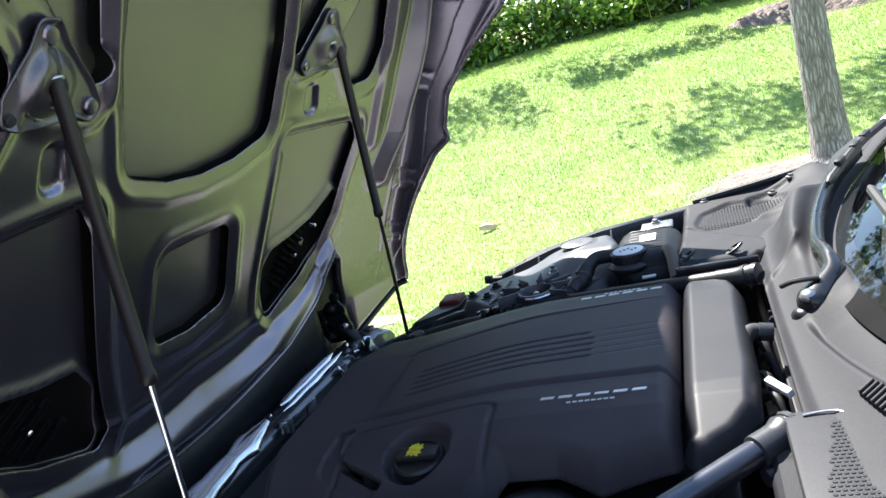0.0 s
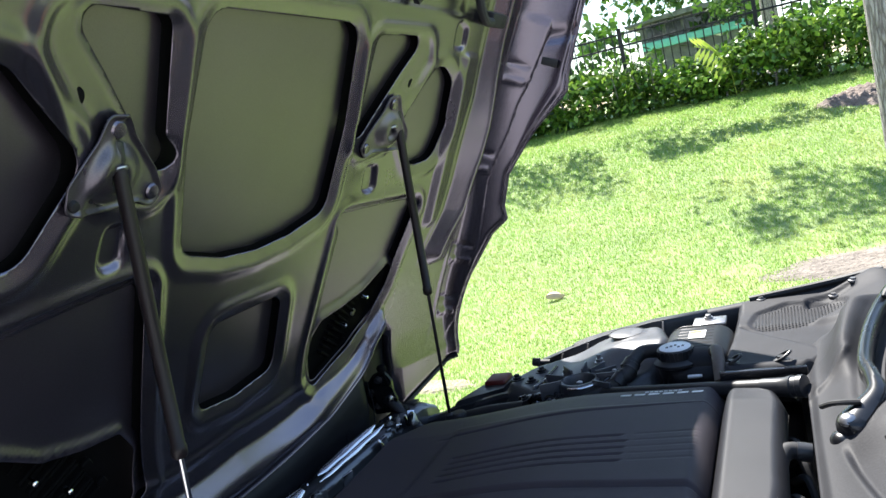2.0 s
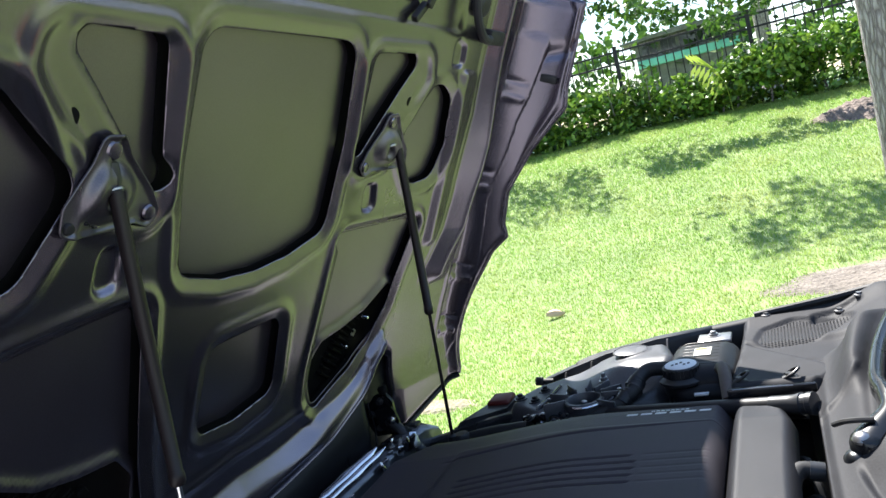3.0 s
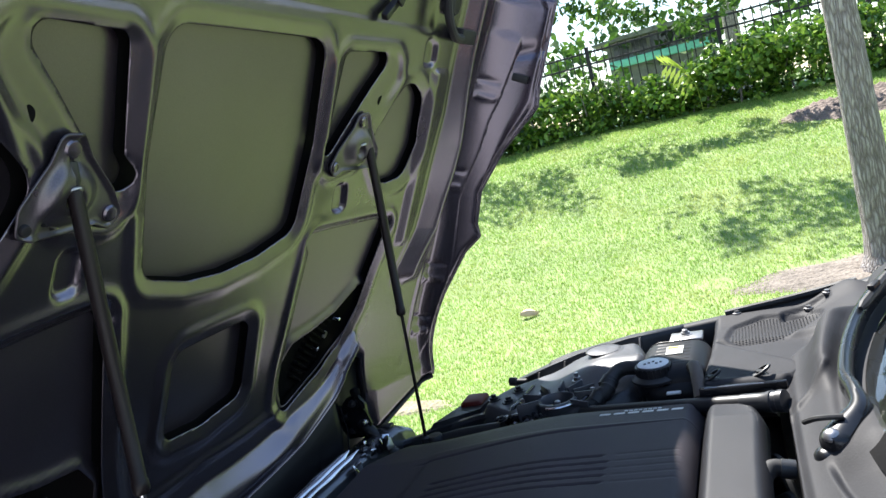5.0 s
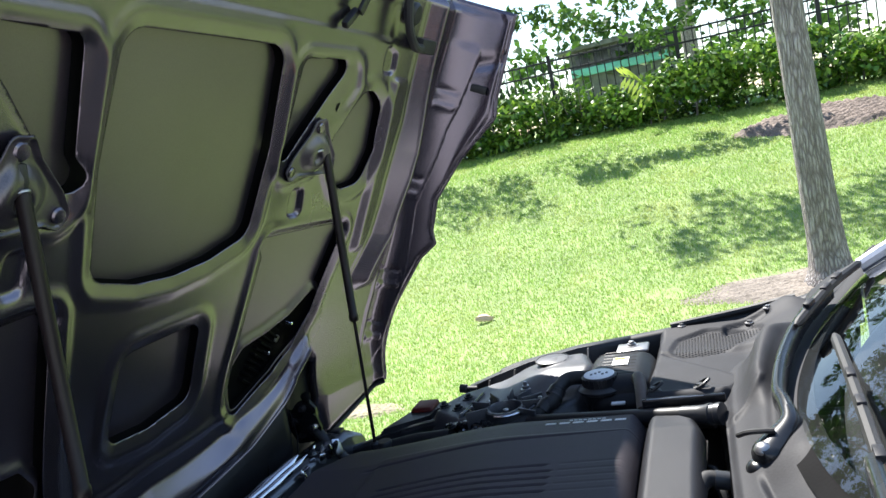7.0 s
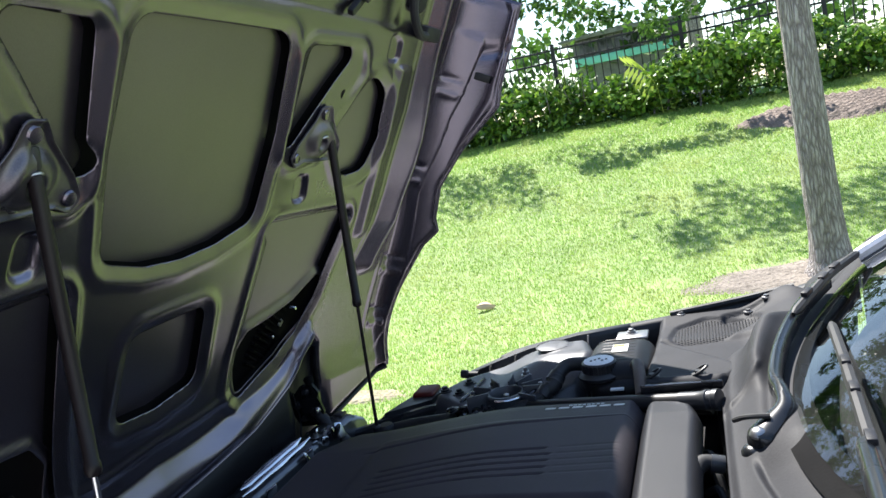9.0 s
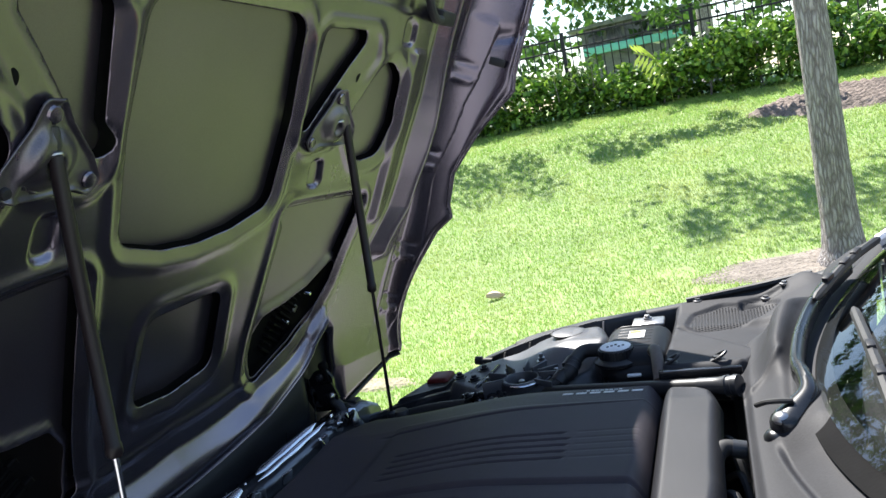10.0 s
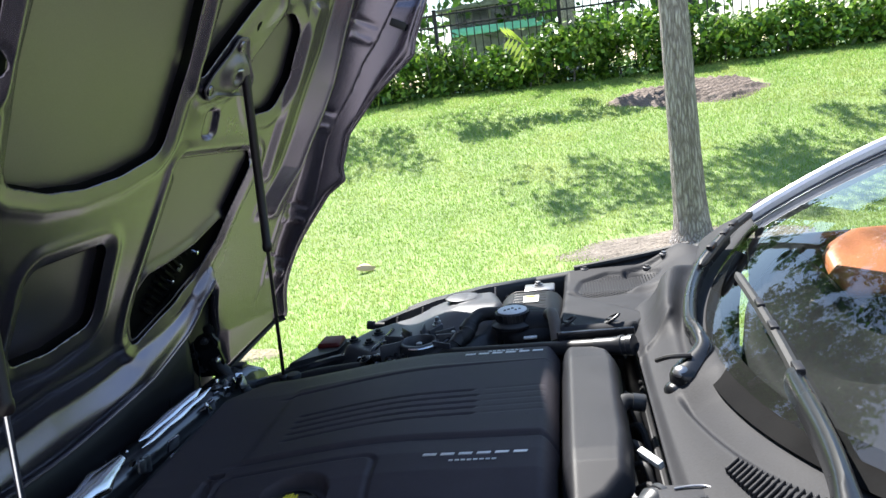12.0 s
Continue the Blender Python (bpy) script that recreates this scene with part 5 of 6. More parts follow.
v, f = clipped_sheet(np.linspace(0, 1, 31), np.linspace(-0.64, 0.64, 49), glass_place, lambda t, y: np.ones(t.shape))
shield = raw("windshield", v, f, GLASS, car, "curved windshield reflecting trees and sky", angle=80)
shield.visible_shadow = False
v, f = clipped_sheet(np.linspace(-0.03, 0.03, 5), np.linspace(-0.65, 0.65, 49), lambda t, y: glass_place(t, y) + np.array([0, 0, -0.004]), lambda t, y: np.ones(t.shape))
raw("black_border", v, f, GAPBLACK, shield, "black border along the glass", angle=80)
for side in (-1, 1):
    bm = bmesh.new()
    pts = [Vector(glass_place(np.float64(t), np.float64(side * 0.655)).tolist()) for t in np.linspace(-0.04, 1.0, 16)]
    rows = [[bm.verts.new(p + Vector((a, side * b, c))) for a, b, c in ((0.0, -0.035, -0.03), (0.0, -0.03, 0.004), (0.0, 0.0, 0.014), (0.005, 0.035, 0.0), (0.01, 0.055, -0.04))] for p in pts]
    for r0, r1 in zip(rows, rows[1:]):
        for k in range(4):
            bm.faces.new((r0[k], r0[k + 1], r1[k + 1], r1[k]))
    pillar = part("windshield_pillar", bm, PAINT, car, "painted windshield pillar catching the sun", angle=60)
    # silver tube added to paint the sunlit highlight on the dark pillar
    bm = bmesh.new()
    tube(bm, [p + Vector((0, -side * 0.004, 0.014)) for p in pts], 0.017, 10)
    part("sunlit_edge", bm, SILVER, pillar, "bright tube painting the sun's highlight along the pillar")
    bm = bmesh.new()
    box(bm, (0.42, -0.004, -0.34), (1.75, 0.004, 0.05), 0.003, Matrix.Translation((0, side * 0.84, 0.86)))
    box(bm, (-0.02, -0.03, -0.70), (1.75, 0.03, -0.30), 0.02, Matrix.Translation((0, side * 0.88, 0.90)))
    door = part("door", bm, PAINT, car, "dark grey door and sill")
    bm = bmesh.new()
    if side < 0:
        continue
    pad = [(0.555, 0.545), (0.541, 0.61), (0.548, 0.68), (0.585, 0.735), (0.640, 0.768), (1.55, 0.768), (1.55, 0.545)]
    v, f = clipped_sheet(np.arange(0.52, 1.58, 0.02), np.arange(0.53, 0.79, 0.01), lambda x, y: np.stack([x, side * y, 0.863 + 0.357 * (y - 0.55) - 0.02 * (1 - smooth01(-poly_field(x, y, pad, 0.02) / 0.02))], -1), lambda x, y: -poly_field(x, y, pad, 0.02))
    solid(raw("door_pad", v, f, TAN, door, "orange-tan leather pad along the door's top", angle=60), 0.03, -1)

# windshield header, tail and floor pan, plain
bm = bmesh.new()
tube(bm, [Vector(glass_place(np.float64(1.0), np.float64(y)).tolist()) + Vector((0.012, 0, 0.0)) for y in np.linspace(-0.655, 0.655, 25)], 0.022, 12)
part("windshield_header", bm, PAINT, car, "dark grey header rail above the windshield")
bm = bmesh.new()
prism(bm, [(-1.15, 0.25), (-1.22, 0.40), (-1.20, 0.62), (-1.12, 0.70), (-0.95, 0.62), (-0.95, 0.25)], -0.72, 0.72, Matrix(((1, 0, 0, 0), (0, 0, 1, 0), (0, 1, 0, 0), (0, 0, 0, 1))), 0.02)
part("front_bumper", bm, PAINT, car, "dark grey nose below the bonnet")
bm = bmesh.new()
prism(bm, [(1.72, 0.25), (1.72, 1.05), (2.2, 0.98), (2.75, 0.92), (2.95, 0.80), (2.95, 0.30)], -0.88, 0.88, Matrix(((1, 0, 0, 0), (0, 0, 1, 0), (0, 1, 0, 0), (0, 0, 0, 1))), 0.04)
part("tail", bm, PAINT, car, "dark grey tail")
bm = bmesh.new()
box(bm, (-0.95, -0.70, 0.20), (1.75, 0.70, 0.28), 0.02)
part("floor_pan", bm, BLACK, car, "black floor pan")
for x in (-0.42, 2.2):
    for side in (-1, 1):
        m = Matrix.Translation((x, side * 0.80, 0.34)) @ pose(0, 0, 0, 90, 0, 0)
        bm = bmesh.new()
        lathe(bm, [(0.23, -0.11), (0.31, -0.115), (0.335, -0.09), (0.34, 0), (0.335, 0.09), (0.31, 0.115), (0.23, 0.11)], m, 48)
        wheel = part("wheel", bm, TYRE, car, "black tyre on a dark rim")
        bm = bmesh.new()
        lathe(bm, [(0.232, -0.10), (0.232, 0.10), (0.20, 0.09), (0.06, 0.07)], m, 32)
        part("rim", bm, ALU, wheel, "dark metal rim")

# dashboard, seats
v, f = clipped_sheet(np.linspace(0, 1, 24), np.linspace(-0.62, 0.62, 40), lambda t, y: np.stack([0.25 + 0.53 * y * y * (1 - t) + 0.50 * t, y, 0.905 + 0.06 * y * y * (1 - t) - 0.13 * smooth01(t * 1.6) * smooth01((y + 0.1) / 0.2) + 0.03 * bead(y, -0.36, 0.14) * smooth01((t - 0.6) / 0.2)], -1), lambda t, y: np.ones(t.shape))
solid(raw("dashboard", v, f, DASH, car, "dark dashboard under the windshield", angle=80), 0.10, -1)
for side in (-1, 1):
    bm = bmesh.new()
    box(bm, (-0.06, -0.25, 0.0), (0.06, 0.25, 0.56), 0.05, pose(1.30, side * 0.36, 0.52, 0, 14, 0), 4)
    box(bm, (-0.05, -0.15, 0.50), (0.05, 0.15, 0.74), 0.045, pose(1.30, side * 0.36, 0.52, 0, 14, 0), 4)
    seat = part("seat", bm, DASH, car, "dark leather seat behind the windshield")
    bm = bmesh.new()
    box(bm, (0.75, -0.25, 0.40), (1.32, 0.25, 0.56), 0.05, Matrix.Translation((0, side * 0.36, 0)), 4)
    part("cushion", bm, DASH, seat)
# steering wheel in front of the near seat
bm = bmesh.new()
m = pose(0.86, -0.36, 0.92, 0, -65, 0)
tube(bm, [m @ Vector((0.18 * math.cos(a), 0.18 * math.sin(a), 0)) for a in np.linspace(0, 2 * math.pi, 41)], 0.014, 10, False)
part("steering_wheel", bm, DASH, car, "dark steering wheel")


def wiper(foot, ctrl, blade_from, blade_to, name_label):
    """An arm from its foot along the control points, with a blade beside its end."""
    foot = Vector(foot)
    bm = bmesh.new()
    lathe(bm, [(0.020, -0.024), (0.020, -0.014), (0.016, -0.008), (0.010, -0.004)], Matrix.Translation(foot), 24)
    base = part("wiper", bm, WIPER, car, name_label)
    bm = bmesh.new()
    pts = curve_pts([foot + Vector((0.002, -0.012, 0.004)), *ctrl], 12)
    up = Vector((0, 0, 1))
    rows = []
    for k, p in enumerate(pts):
        d = (pts[min(k + 1, len(pts) - 1)] - pts[max(k - 1, 0)]).normalized()
        side_ = d.cross(up).normalized()
        t = k / len(pts)
        hw = (0.024 - 0.013 * smooth01(t * 2.2)) * (1 - 0.55 * max(0, 1 - k / 4) ** 2)
        hw = float(hw)
        rows.append([bm.verts.new(p + side_ * a * hw + up * b) for a, b in ((-1, -0.016), (-1, -0.002), (-0.85, 0.006), (-0.5, 0.011), (0, 0.013), (0.5, 0.011), (0.85, 0.006), (1, -0.002), (1, -0.016))])
    for r0, r1 in zip(rows, rows[1:]):
        for k in range(9):
            bm.faces.new((r0[k], r0[(k + 1) % 9], r1[(k + 1) % 9], r1[k]))
    bm.faces.new(rows[0])
    bm.faces.new(rows[-1])
    part("arm", bm, WIPER, base, "satin black wiper arm")
    bm = bmesh.new()
    lathe(bm, [(0.013, 0), (0.014, 0.004), (0.011, 0.010), (0.006, 0.013), (0.001, 0.014)], Matrix.Translation(foot + Vector((0.008, -0.002, 0.009))), 20)
    part("nut", bm, STEEL, base, "dull bright domed nut")
    bm = bmesh.new()
    a, b = Vector(blade_from), Vector(blade_to)
    mid = (a + b) / 2 + Vector((0, 0, 0.010))
    tube(bm, curve_pts([a, mid, b], 12), [0.004] + [0.0085] * 23 + [0.004], 8)
    part("blade", bm, RUBBER, base, "black rubber wiper blade")
    for t in (0.2, 0.45, 0.62):
        p = a.lerp(b, t) + Vector((0, 0, 0.018))
        bm = bmesh.new()
        box(bm, (-0.006, -0.015, -0.006), (0.006, 0.015, 0.003), 0.002, Matrix.Translation(p) @ (b - a).to_track_quat("Y", "Z").to_matrix().to_4x4())
        part("clip", bm, GREYCOVER, base, "grey clip on the blade")
    return base


WIPER = material("satin_black_enamel", (0.010, 0.011, 0.013), 0.28, 0.0, 10, 0.1, 300, 0.02, coat=0.3)
wiper((0.124, -0.020, 0.908), [(0.152, 0.000, 0.926), (0.174, 0.030, 0.938), (0.173, 0.075, 0.946), (0.170, 0.135, 0.950), (0.194, 0.262, 0.962), (0.240, 0.400, 0.978), (0.305, 0.512, 1.000)], (0.225, 0.34, 0.985), (0.385, 0.625, 1.02), "black wiper parked at the foot of the windshield")
wiper((0.185, -0.60, 0.955), [(0.222, -0.42, 0.985), (0.238, -0.22, 0.990)], (0.236, -0.34, 0.984), (0.276, 0.265, 0.985), "black wiper lying across the lower glass")
bm = bmesh.new()
tube(bm, curve_pts([(0.100, 0.02, 0.925), (0.118, 0.0, 0.938), (0.150, -0.005, 0.940)], 6), 0.004, 8)
part("washer_hose", bm, RUBBER, car, "thin washer hose at the wiper's foot")

# ---- ground ----
def ground_z(x, y):
    return 1.20 * smooth01((y - 3.6) / 6.6) + 0.02 * np.sin(1.3 * x + 0.4 * y) * smooth01((y - 2.6) / 1) + 0.15 * smooth01((y - 10) / 20)


gx = np.unique(np.concatenate([np.linspace(-400, -12, 12), np.arange(-12, 14.01, 0.25), np.linspace(14, 400, 12)]))
gy = np.unique(np.concatenate([np.linspace(-400, -4, 12), np.arange(-4, 14.01, 0.25), np.linspace(14, 600, 14)]))
v, f = clipped_sheet(gx, gy, lambda x, y: np.stack([x, y, ground_z(x, y) - 0.004], -1), lambda x, y: np.ones(x.shape))
tagged(raw("ground", v, f, SOIL, None, "", angle=80), "green lawn rising as a low bank behind the car", "lawn", kind="structure")
# ground out of view, made pale and long for the bonnet to mirror
bm = bmesh.new()
box(bm, (-16, -11.5, -0.10), (14, 1.60, 0.004), 0)
tagged(part("road", bm, ASPHALT, None, smooth=False), "unseen concrete ground under the car, pale for bonnet reflections", "road", kind="structure")
bm = bmesh.new()
box(bm, (-12, 1.60, -0.1), (14, 1.70, 0.03), 0.01)
tagged(part("pavement", bm, PAVING, None), "pale concrete edge beside the lawn", "kerb", kind="structure")


def blades(name, n, region, length, width, mat_, label, density=None, lean=0.5):
    """Many separate blades of grass as one mesh."""
    rng = np.random.default_rng(7)
    x0, x1, y0, y1 = region
    x, y = rng.uniform(x0, x1, n), y0 + (y1 - y0) * rng.uniform(0, 1, n) ** 1.5
    if density is not None:
        keep = density(x, y) > rng.uniform(0, 1, n)
        x, y = x[keep], y[keep]
    n = len(x)
    z = ground_z(x, y) - 0.006
    grow = 0.75 + 0.07 * y
    a, tilt = rng.uniform(0, 2 * math.pi, n), rng.normal(0, lean, n)
    L, W = length * grow * rng.uniform(0.5, 1.3, n), width * grow * rng.uniform(0.6, 1.4, n)
    base = np.stack([x, y, z], -1)
    side = np.stack([np.cos(a), np.sin(a), 0 * a], -1) * W[:, None]
    out = np.stack([-np.sin(a), np.cos(a), 0 * a], -1)
    up = np.array([0, 0, 1.0])
    mid = base + (up * 0.55 + out * (0.30 * tilt)[:, None]) * L[:, None]
    tip = base + (up * (0.95 - 0.35 * np.abs(tilt))[:, None] + out * tilt[:, None]) * L[:, None]
    v = np.concatenate([base - side, base + side, mid + side * 0.8, mid - side * 0.8, tip], 1).reshape(-1, 3)
    k = np.arange(n)[:, None] * 5
    f = (k + np.array([[0, 1, 2, 3]])).tolist() + (k + np.array([[3, 2, 4]])).tolist()
    me = bpy.data.meshes.new(name)
    me.from_pydata(v.tolist(), [], f)
    return tagged(finish(name, me, mat_, None, "", False), label, "grass", kind="stuff")


def bare(x, y):
    """Where the lawn thins out: round the tree and on the bed behind it."""
    ring = np.hypot((x - 0.88) / 0.88, (y - 4.33) / 0.36)
    bed = np.hypot((x - 1.45) / 0.88, (y - 8.25) / 0.48)
    wear = np.hypot((x + 0.28) / 0.16, (y - 4.48) / 0.14)
    pale = np.hypot((x + 2.1) / 0.42, (y - 2.78) / 0.11)
    return (0.5 + 0.5 * smooth01((pale - 0.6) / 0.5)) * smooth01((ring - 0.8) / 0.35) * smooth01((bed - 0.9) / 0.2) * (0.35 + 0.65 * smooth01((wear - 0.6) / 0.6))


blades("grass", 475000, (-4.2, 5.2, 1.71, 10.2), 0.025, 0.0025, GRASS, "short bright green lawn grass", bare)


def patch(name, cx, cy, rx, ry, mat_, label, h=0.012):
    us, vs = np.arange(-1.1, 1.101, 0.05), np.arange(-1.1, 1.101, 0.05)

    def fld(u, v):
        a = np.arctan2(v, u)
        return 1 - np.hypot(u, v) - 0.10 * np.sin(3 * a + 1) - 0.06 * np.sin(7 * a)

    def place(u, v):
        x, y = cx + rx * u, cy + ry * v
        e = np.clip(fld(u, v), 0, 1)
        return np.stack([x, y, ground_z(x, y) - 0.003 + h * smooth01(e * 4) * (1 + 0.6 * np.sin(31 * u) * np.sin(27 * v + 9 * u))], -1)

    v, f = clipped_sheet(us, vs, place, fld)
    return tagged(raw(name, v, f, mat_, None, "", angle=80), label, "soil", kind="structure")


patch("soil_ring", 0.88, 4.33, 0.95, 0.36, DRYSOIL, "bare sandy soil round the tree's foot")
patch("sandy_patch", -2.1, 2.78, 0.42, 0.11, SAND, "pale sandy bare patch in the lawn")
patch("mulch_bed", 1.45, 8.25, 0.88, 0.48, MULCH, "brown mulch bed on the bank", 0.05)

leaf = thing("fallen_leaf", "dry tan leaf lying on the lawn", "leaf")
leaf.location = (-1.65, 4.42, float(ground_z(np.float64(-1.65), np.float64(4.42))) + 0.022)
leaf.rotation_euler = (0.5, 0.08, 0.35)
bm = bmesh.new()
cols = []
for k in range(9):
    t = k / 8
    wd = 0.045 * math.sin(math.pi * min(1, 0.06 + 0.94 * t)) ** 0.7
    cols.append([bm.verts.new(((t - 0.5) * 0.15, wd * a, 0.02 * (1 - abs(a)) + 0.012 * math.sin(4 * t) + 0.003)) for a in (-1, -0.5, 0, 0.5, 1)])
for c0, c1 in zip(cols, cols[1:]):
    for k in range(4):
        bm.faces.new((c0[k], c0[k + 1], c1[k + 1], c1[k]))
solid(part("leaf_blade", bm, DEADLEAF, leaf), 0.001)


# ---- trees, hedge, fence ----
def leaf_cloud(name, centres, sizes, per, leaf_len, leaf_w, mat_, parent, seed=3, up=0.4, droop=0.2):
    """Many small bent leaves round the given centres, as one mesh."""
    rng = np.random.default_rng(seed)
    c = np.repeat(np.array(centres, float), per, 0)
    r = np.repeat(np.array(sizes, float), per, 0)
    n = len(c)
    d = rng.normal(0, 1, (n, 3))
    d /= np.linalg.norm(d, axis=1)[:, None]
    p = c + d * r * (rng.uniform(0.15, 1, n) ** 0.5)[:, None]
    out = d * 0.6 + rng.normal(0, 0.6, (n, 3)) + np.array([0, 0, up])
    out /= np.linalg.norm(out, axis=1)[:, None]
    axis = np.cross(out, rng.normal(0, 1, (n, 3)))
    axis /= np.linalg.norm(axis, axis=1)[:, None]
    side = np.cross(out, axis)
    L, W = leaf_len * rng.uniform(0.6, 1.25, n)[:, None], leaf_w * rng.uniform(0.7, 1.2, n)[:, None]
    a, b = p - axis * L / 2, p + axis * L / 2 - out * L * droop
    m1, m2 = p + side * W / 2 - out * W * 0.15, p - side * W / 2 - out * W * 0.15
    v = np.concatenate([a, m1, b, m2], 1).reshape(-1, 3)
    k = np.arange(n)[:, None] * 4
    f = (k + np.array([[0, 1, 2]])).tolist() + (k + np.array([[0, 2, 3]])).tolist()
    me = bpy.data.meshes.new(name)
    me.from_pydata(v.tolist(), [], f)
    ob = finish(name, me, mat_, parent, "", False)
    return tagged(ob, kind="stuff")


def trunk_mesh(bm, pts, rads, sides=28, rough_=0.06, seed=0):
    pts = [Vector(p) for p in pts]
    rings = []
    for i, p in enumerate(pts):
        ring = []
        for k in range(sides):
            a = 2 * math.pi * k / sides
            g = noise.noise(Vector((math.cos(a) * 5 + seed, math.sin(a) * 5, p.z * 1.4)))
            g2 = noise.noise(Vector((math.cos(a) * 16 + seed, math.sin(a) * 16, p.z * 5)))
            r = rads[i] * (1 + rough_ * g + rough_ * 0.6 * g2)
            ring.append(bm.verts.new(p + Vector((r * math.cos(a), r * math.sin(a), 0))))
        rings.append(ring)
    for a, b in zip(rings, rings[1:]):
        for k in range(sides):
            bm.faces.new((a[k], a[(k + 1) % sides], b[(k + 1) % sides], b[k]))
    bm.faces.new(rings[-1])
    bm.faces.new(rings[0][::-1])


def tree(at, height, rad, crown_mid, crown_size, n_clumps, label, seed, per=90, leaf_len=0.11, low=(), limb=0.26, clump=1.0, lean=0.0):
    rng = np.random.default_rng(seed)
    t = thing("tree", label, "tree")
    base = Vector((*at, float(ground_z(np.float64(at[0]), np.float64(at[1])))))
    t.location = base
    zs = np.concatenate([[-0.1, 0.0, 0.04, 0.10, 0.2], np.arange(0.3, height, 0.06)])
    bm = bmesh.new()
    pts = [(0.03 * math.sin(z * 0.9 + seed) - lean * z, 0.03 * math.cos(z * 0.7 + seed) - 0.03, z) for z in zs]
    trunk_mesh(bm, pts, [rad * (1 + 0.55 * math.exp(-max(z, 0) / 0.07) + 0.10 * math.exp(-z / 0.5)) * (1 - 0.32 * max(0, z) / height) for z in zs], 40, 0.05, seed)
    part("trunk", bm, BARK, t, "grey furrowed bark", angle=80)
    cm = Vector(crown_mid) - base
    centres, sizes = [], []
    for p in low:
        centres.append(Vector(p) - base)
        sizes.append((0.20, 0.2, 0.16))
    for k in range(n_clumps):
        d = Vector(rng.normal(0, 1, 3)).normalized() * rng.uniform(0.35, 1)
        p = cm + Vector((d.x * crown_size[0], d.y * crown_size[1], d.z * crown_size[2]))
        centres.append(p)
        s = rng.uniform(0.18, 0.42) * clump
        sizes.append((s * 1.3, s * 1.3, s * 0.8))
        if k % 5 == 0:
            bm = bmesh.new()
            top = Vector(pts[-1])
            tube(bm, curve_pts([top - Vector((0, 0, 0.4 * rng.uniform(0, 1))), top.lerp(p, 0.45) + Vector((0, 0, 0.25)), p], 6), [rad * limb * (1 - 0.9 * j / 12) for j in range(13)], 8)
            part("limb", bm, BARK, t, angle=80)
    leaf_cloud("crown", centres, sizes, per, leaf_len, leaf_len * 0.45, CROWN, t, seed)
    return t


# real trunk; its unseen crown is placed for the shadow on the lawn
tree((0.850, 4.40), 3.6, 0.112, (-0.30, 5.10, 6.6), (1.5, 1.1, 0.9), 80, "young grey-barked tree on the lawn", 5, lean=0.046)
# added tree: trunk hidden by the bonnet, crown out of view, shades the lawn
tree((-4.4, 8.1), 3.2, 0.12, (-0.30, 8.35, 4.25), (2.0, 0.66, 0.4), 34, "unseen tree added to cast shade on the lawn", 19, limb=0.012)
tree((-14.1, 20.1), 7.5, 0.25, (-13.5, 20.4, 12.7), (5.1, 3.6, 6.0), 120, "tall leafy tree behind the fence", 37, 100, 0.26, clump=1.6)
tree((-7.2, 19.8), 6.6, 0.22, (-6.3, 20.1, 10.0), (4.5, 3.4, 4.5), 110, "tall leafy tree behind the fence", 31, 110, 0.24, clump=1.6)
tree((9.3, 18.9), 6.3, 0.21, (7.5, 20.1, 10.3), (5.4, 3.4, 4.5), 90, "tall leafy tree behind the fence", 11, 120, 0.27, clump=1.6)
tree((0.3, 21.7), 6.6, 0.22, (0.3, 21.6, 10.6), (4.8, 3.2, 4.5), 90, "tall leafy tree behind the fence", 13, 120, 0.27, clump=1.6)
tree((-5.6, 8.9), 3.3, 0.12, (-3.1, 9.8, 4.1), (1.7, 0.5, 0.5), 14, "leafy tree in front of the fence", 17, 90, 0.11, [(-1.55, 8.9, 2.85), (-1.25, 9.0, 2.72), (-0.95, 9.0, 2.62), (-0.55, 9.1, 2.75), (-0.15, 9.0, 2.55), (0.15, 9.0, 2.42), (0.4, 9.1, 2.6), (-1.9, 8.9, 2.9), (-0.75, 8.9, 2.5), (-0.3, 9.2, 2.3), (0.7, 9.2, 2.5), (1.6, 9.2, 4.2), (1.3, 9.0, 4.1), (1.9, 9.6, 4.3), (1.2, 9.5, 4.3), (2.3, 9.4, 4.2)], 0.06)
tree((-8.5, 24.5), 9.0, 0.3, (-8.0, 24.0, 16.0), (5.5, 3.0, 5.5), 75, "tall dark tree far behind the fence", 41, 90, 0.42, clump=3.0)
# added out of view behind the camera, closing off the sky there
tree((5.5, -3.8), 3.8, 0.14, (3.6, -2.2, 5.2), (3.2, 3.0, 1.2), 26, "unseen leafy tree added above and beside the car", 23, 80, 0.12)

# hedge
rng = np.random.default_rng(4)
hedge = thing("hedge", "dense glossy green hedge along the fence", "hedge", at=(0, 9.9, 1.15))
centres, sizes = [], []
for k in range(620):
    x = rng.uniform(-10, 11)
    top = 0.68 + 0.10 * math.sin(x * 1.7) + 0.08 * math.sin(x * 4.1 + 1)
    centres.append((x, rng.uniform(-0.30, 0.45), rng.uniform(0.10, 1.0) * top))
    s = rng.uniform(0.14, 0.27)
    sizes.append((s * 1.3, s, s))
leaf_cloud("leaves", centres, sizes, 85, 0.105, 0.062, HEDGE, hedge, 9, 0.5, 0.12)
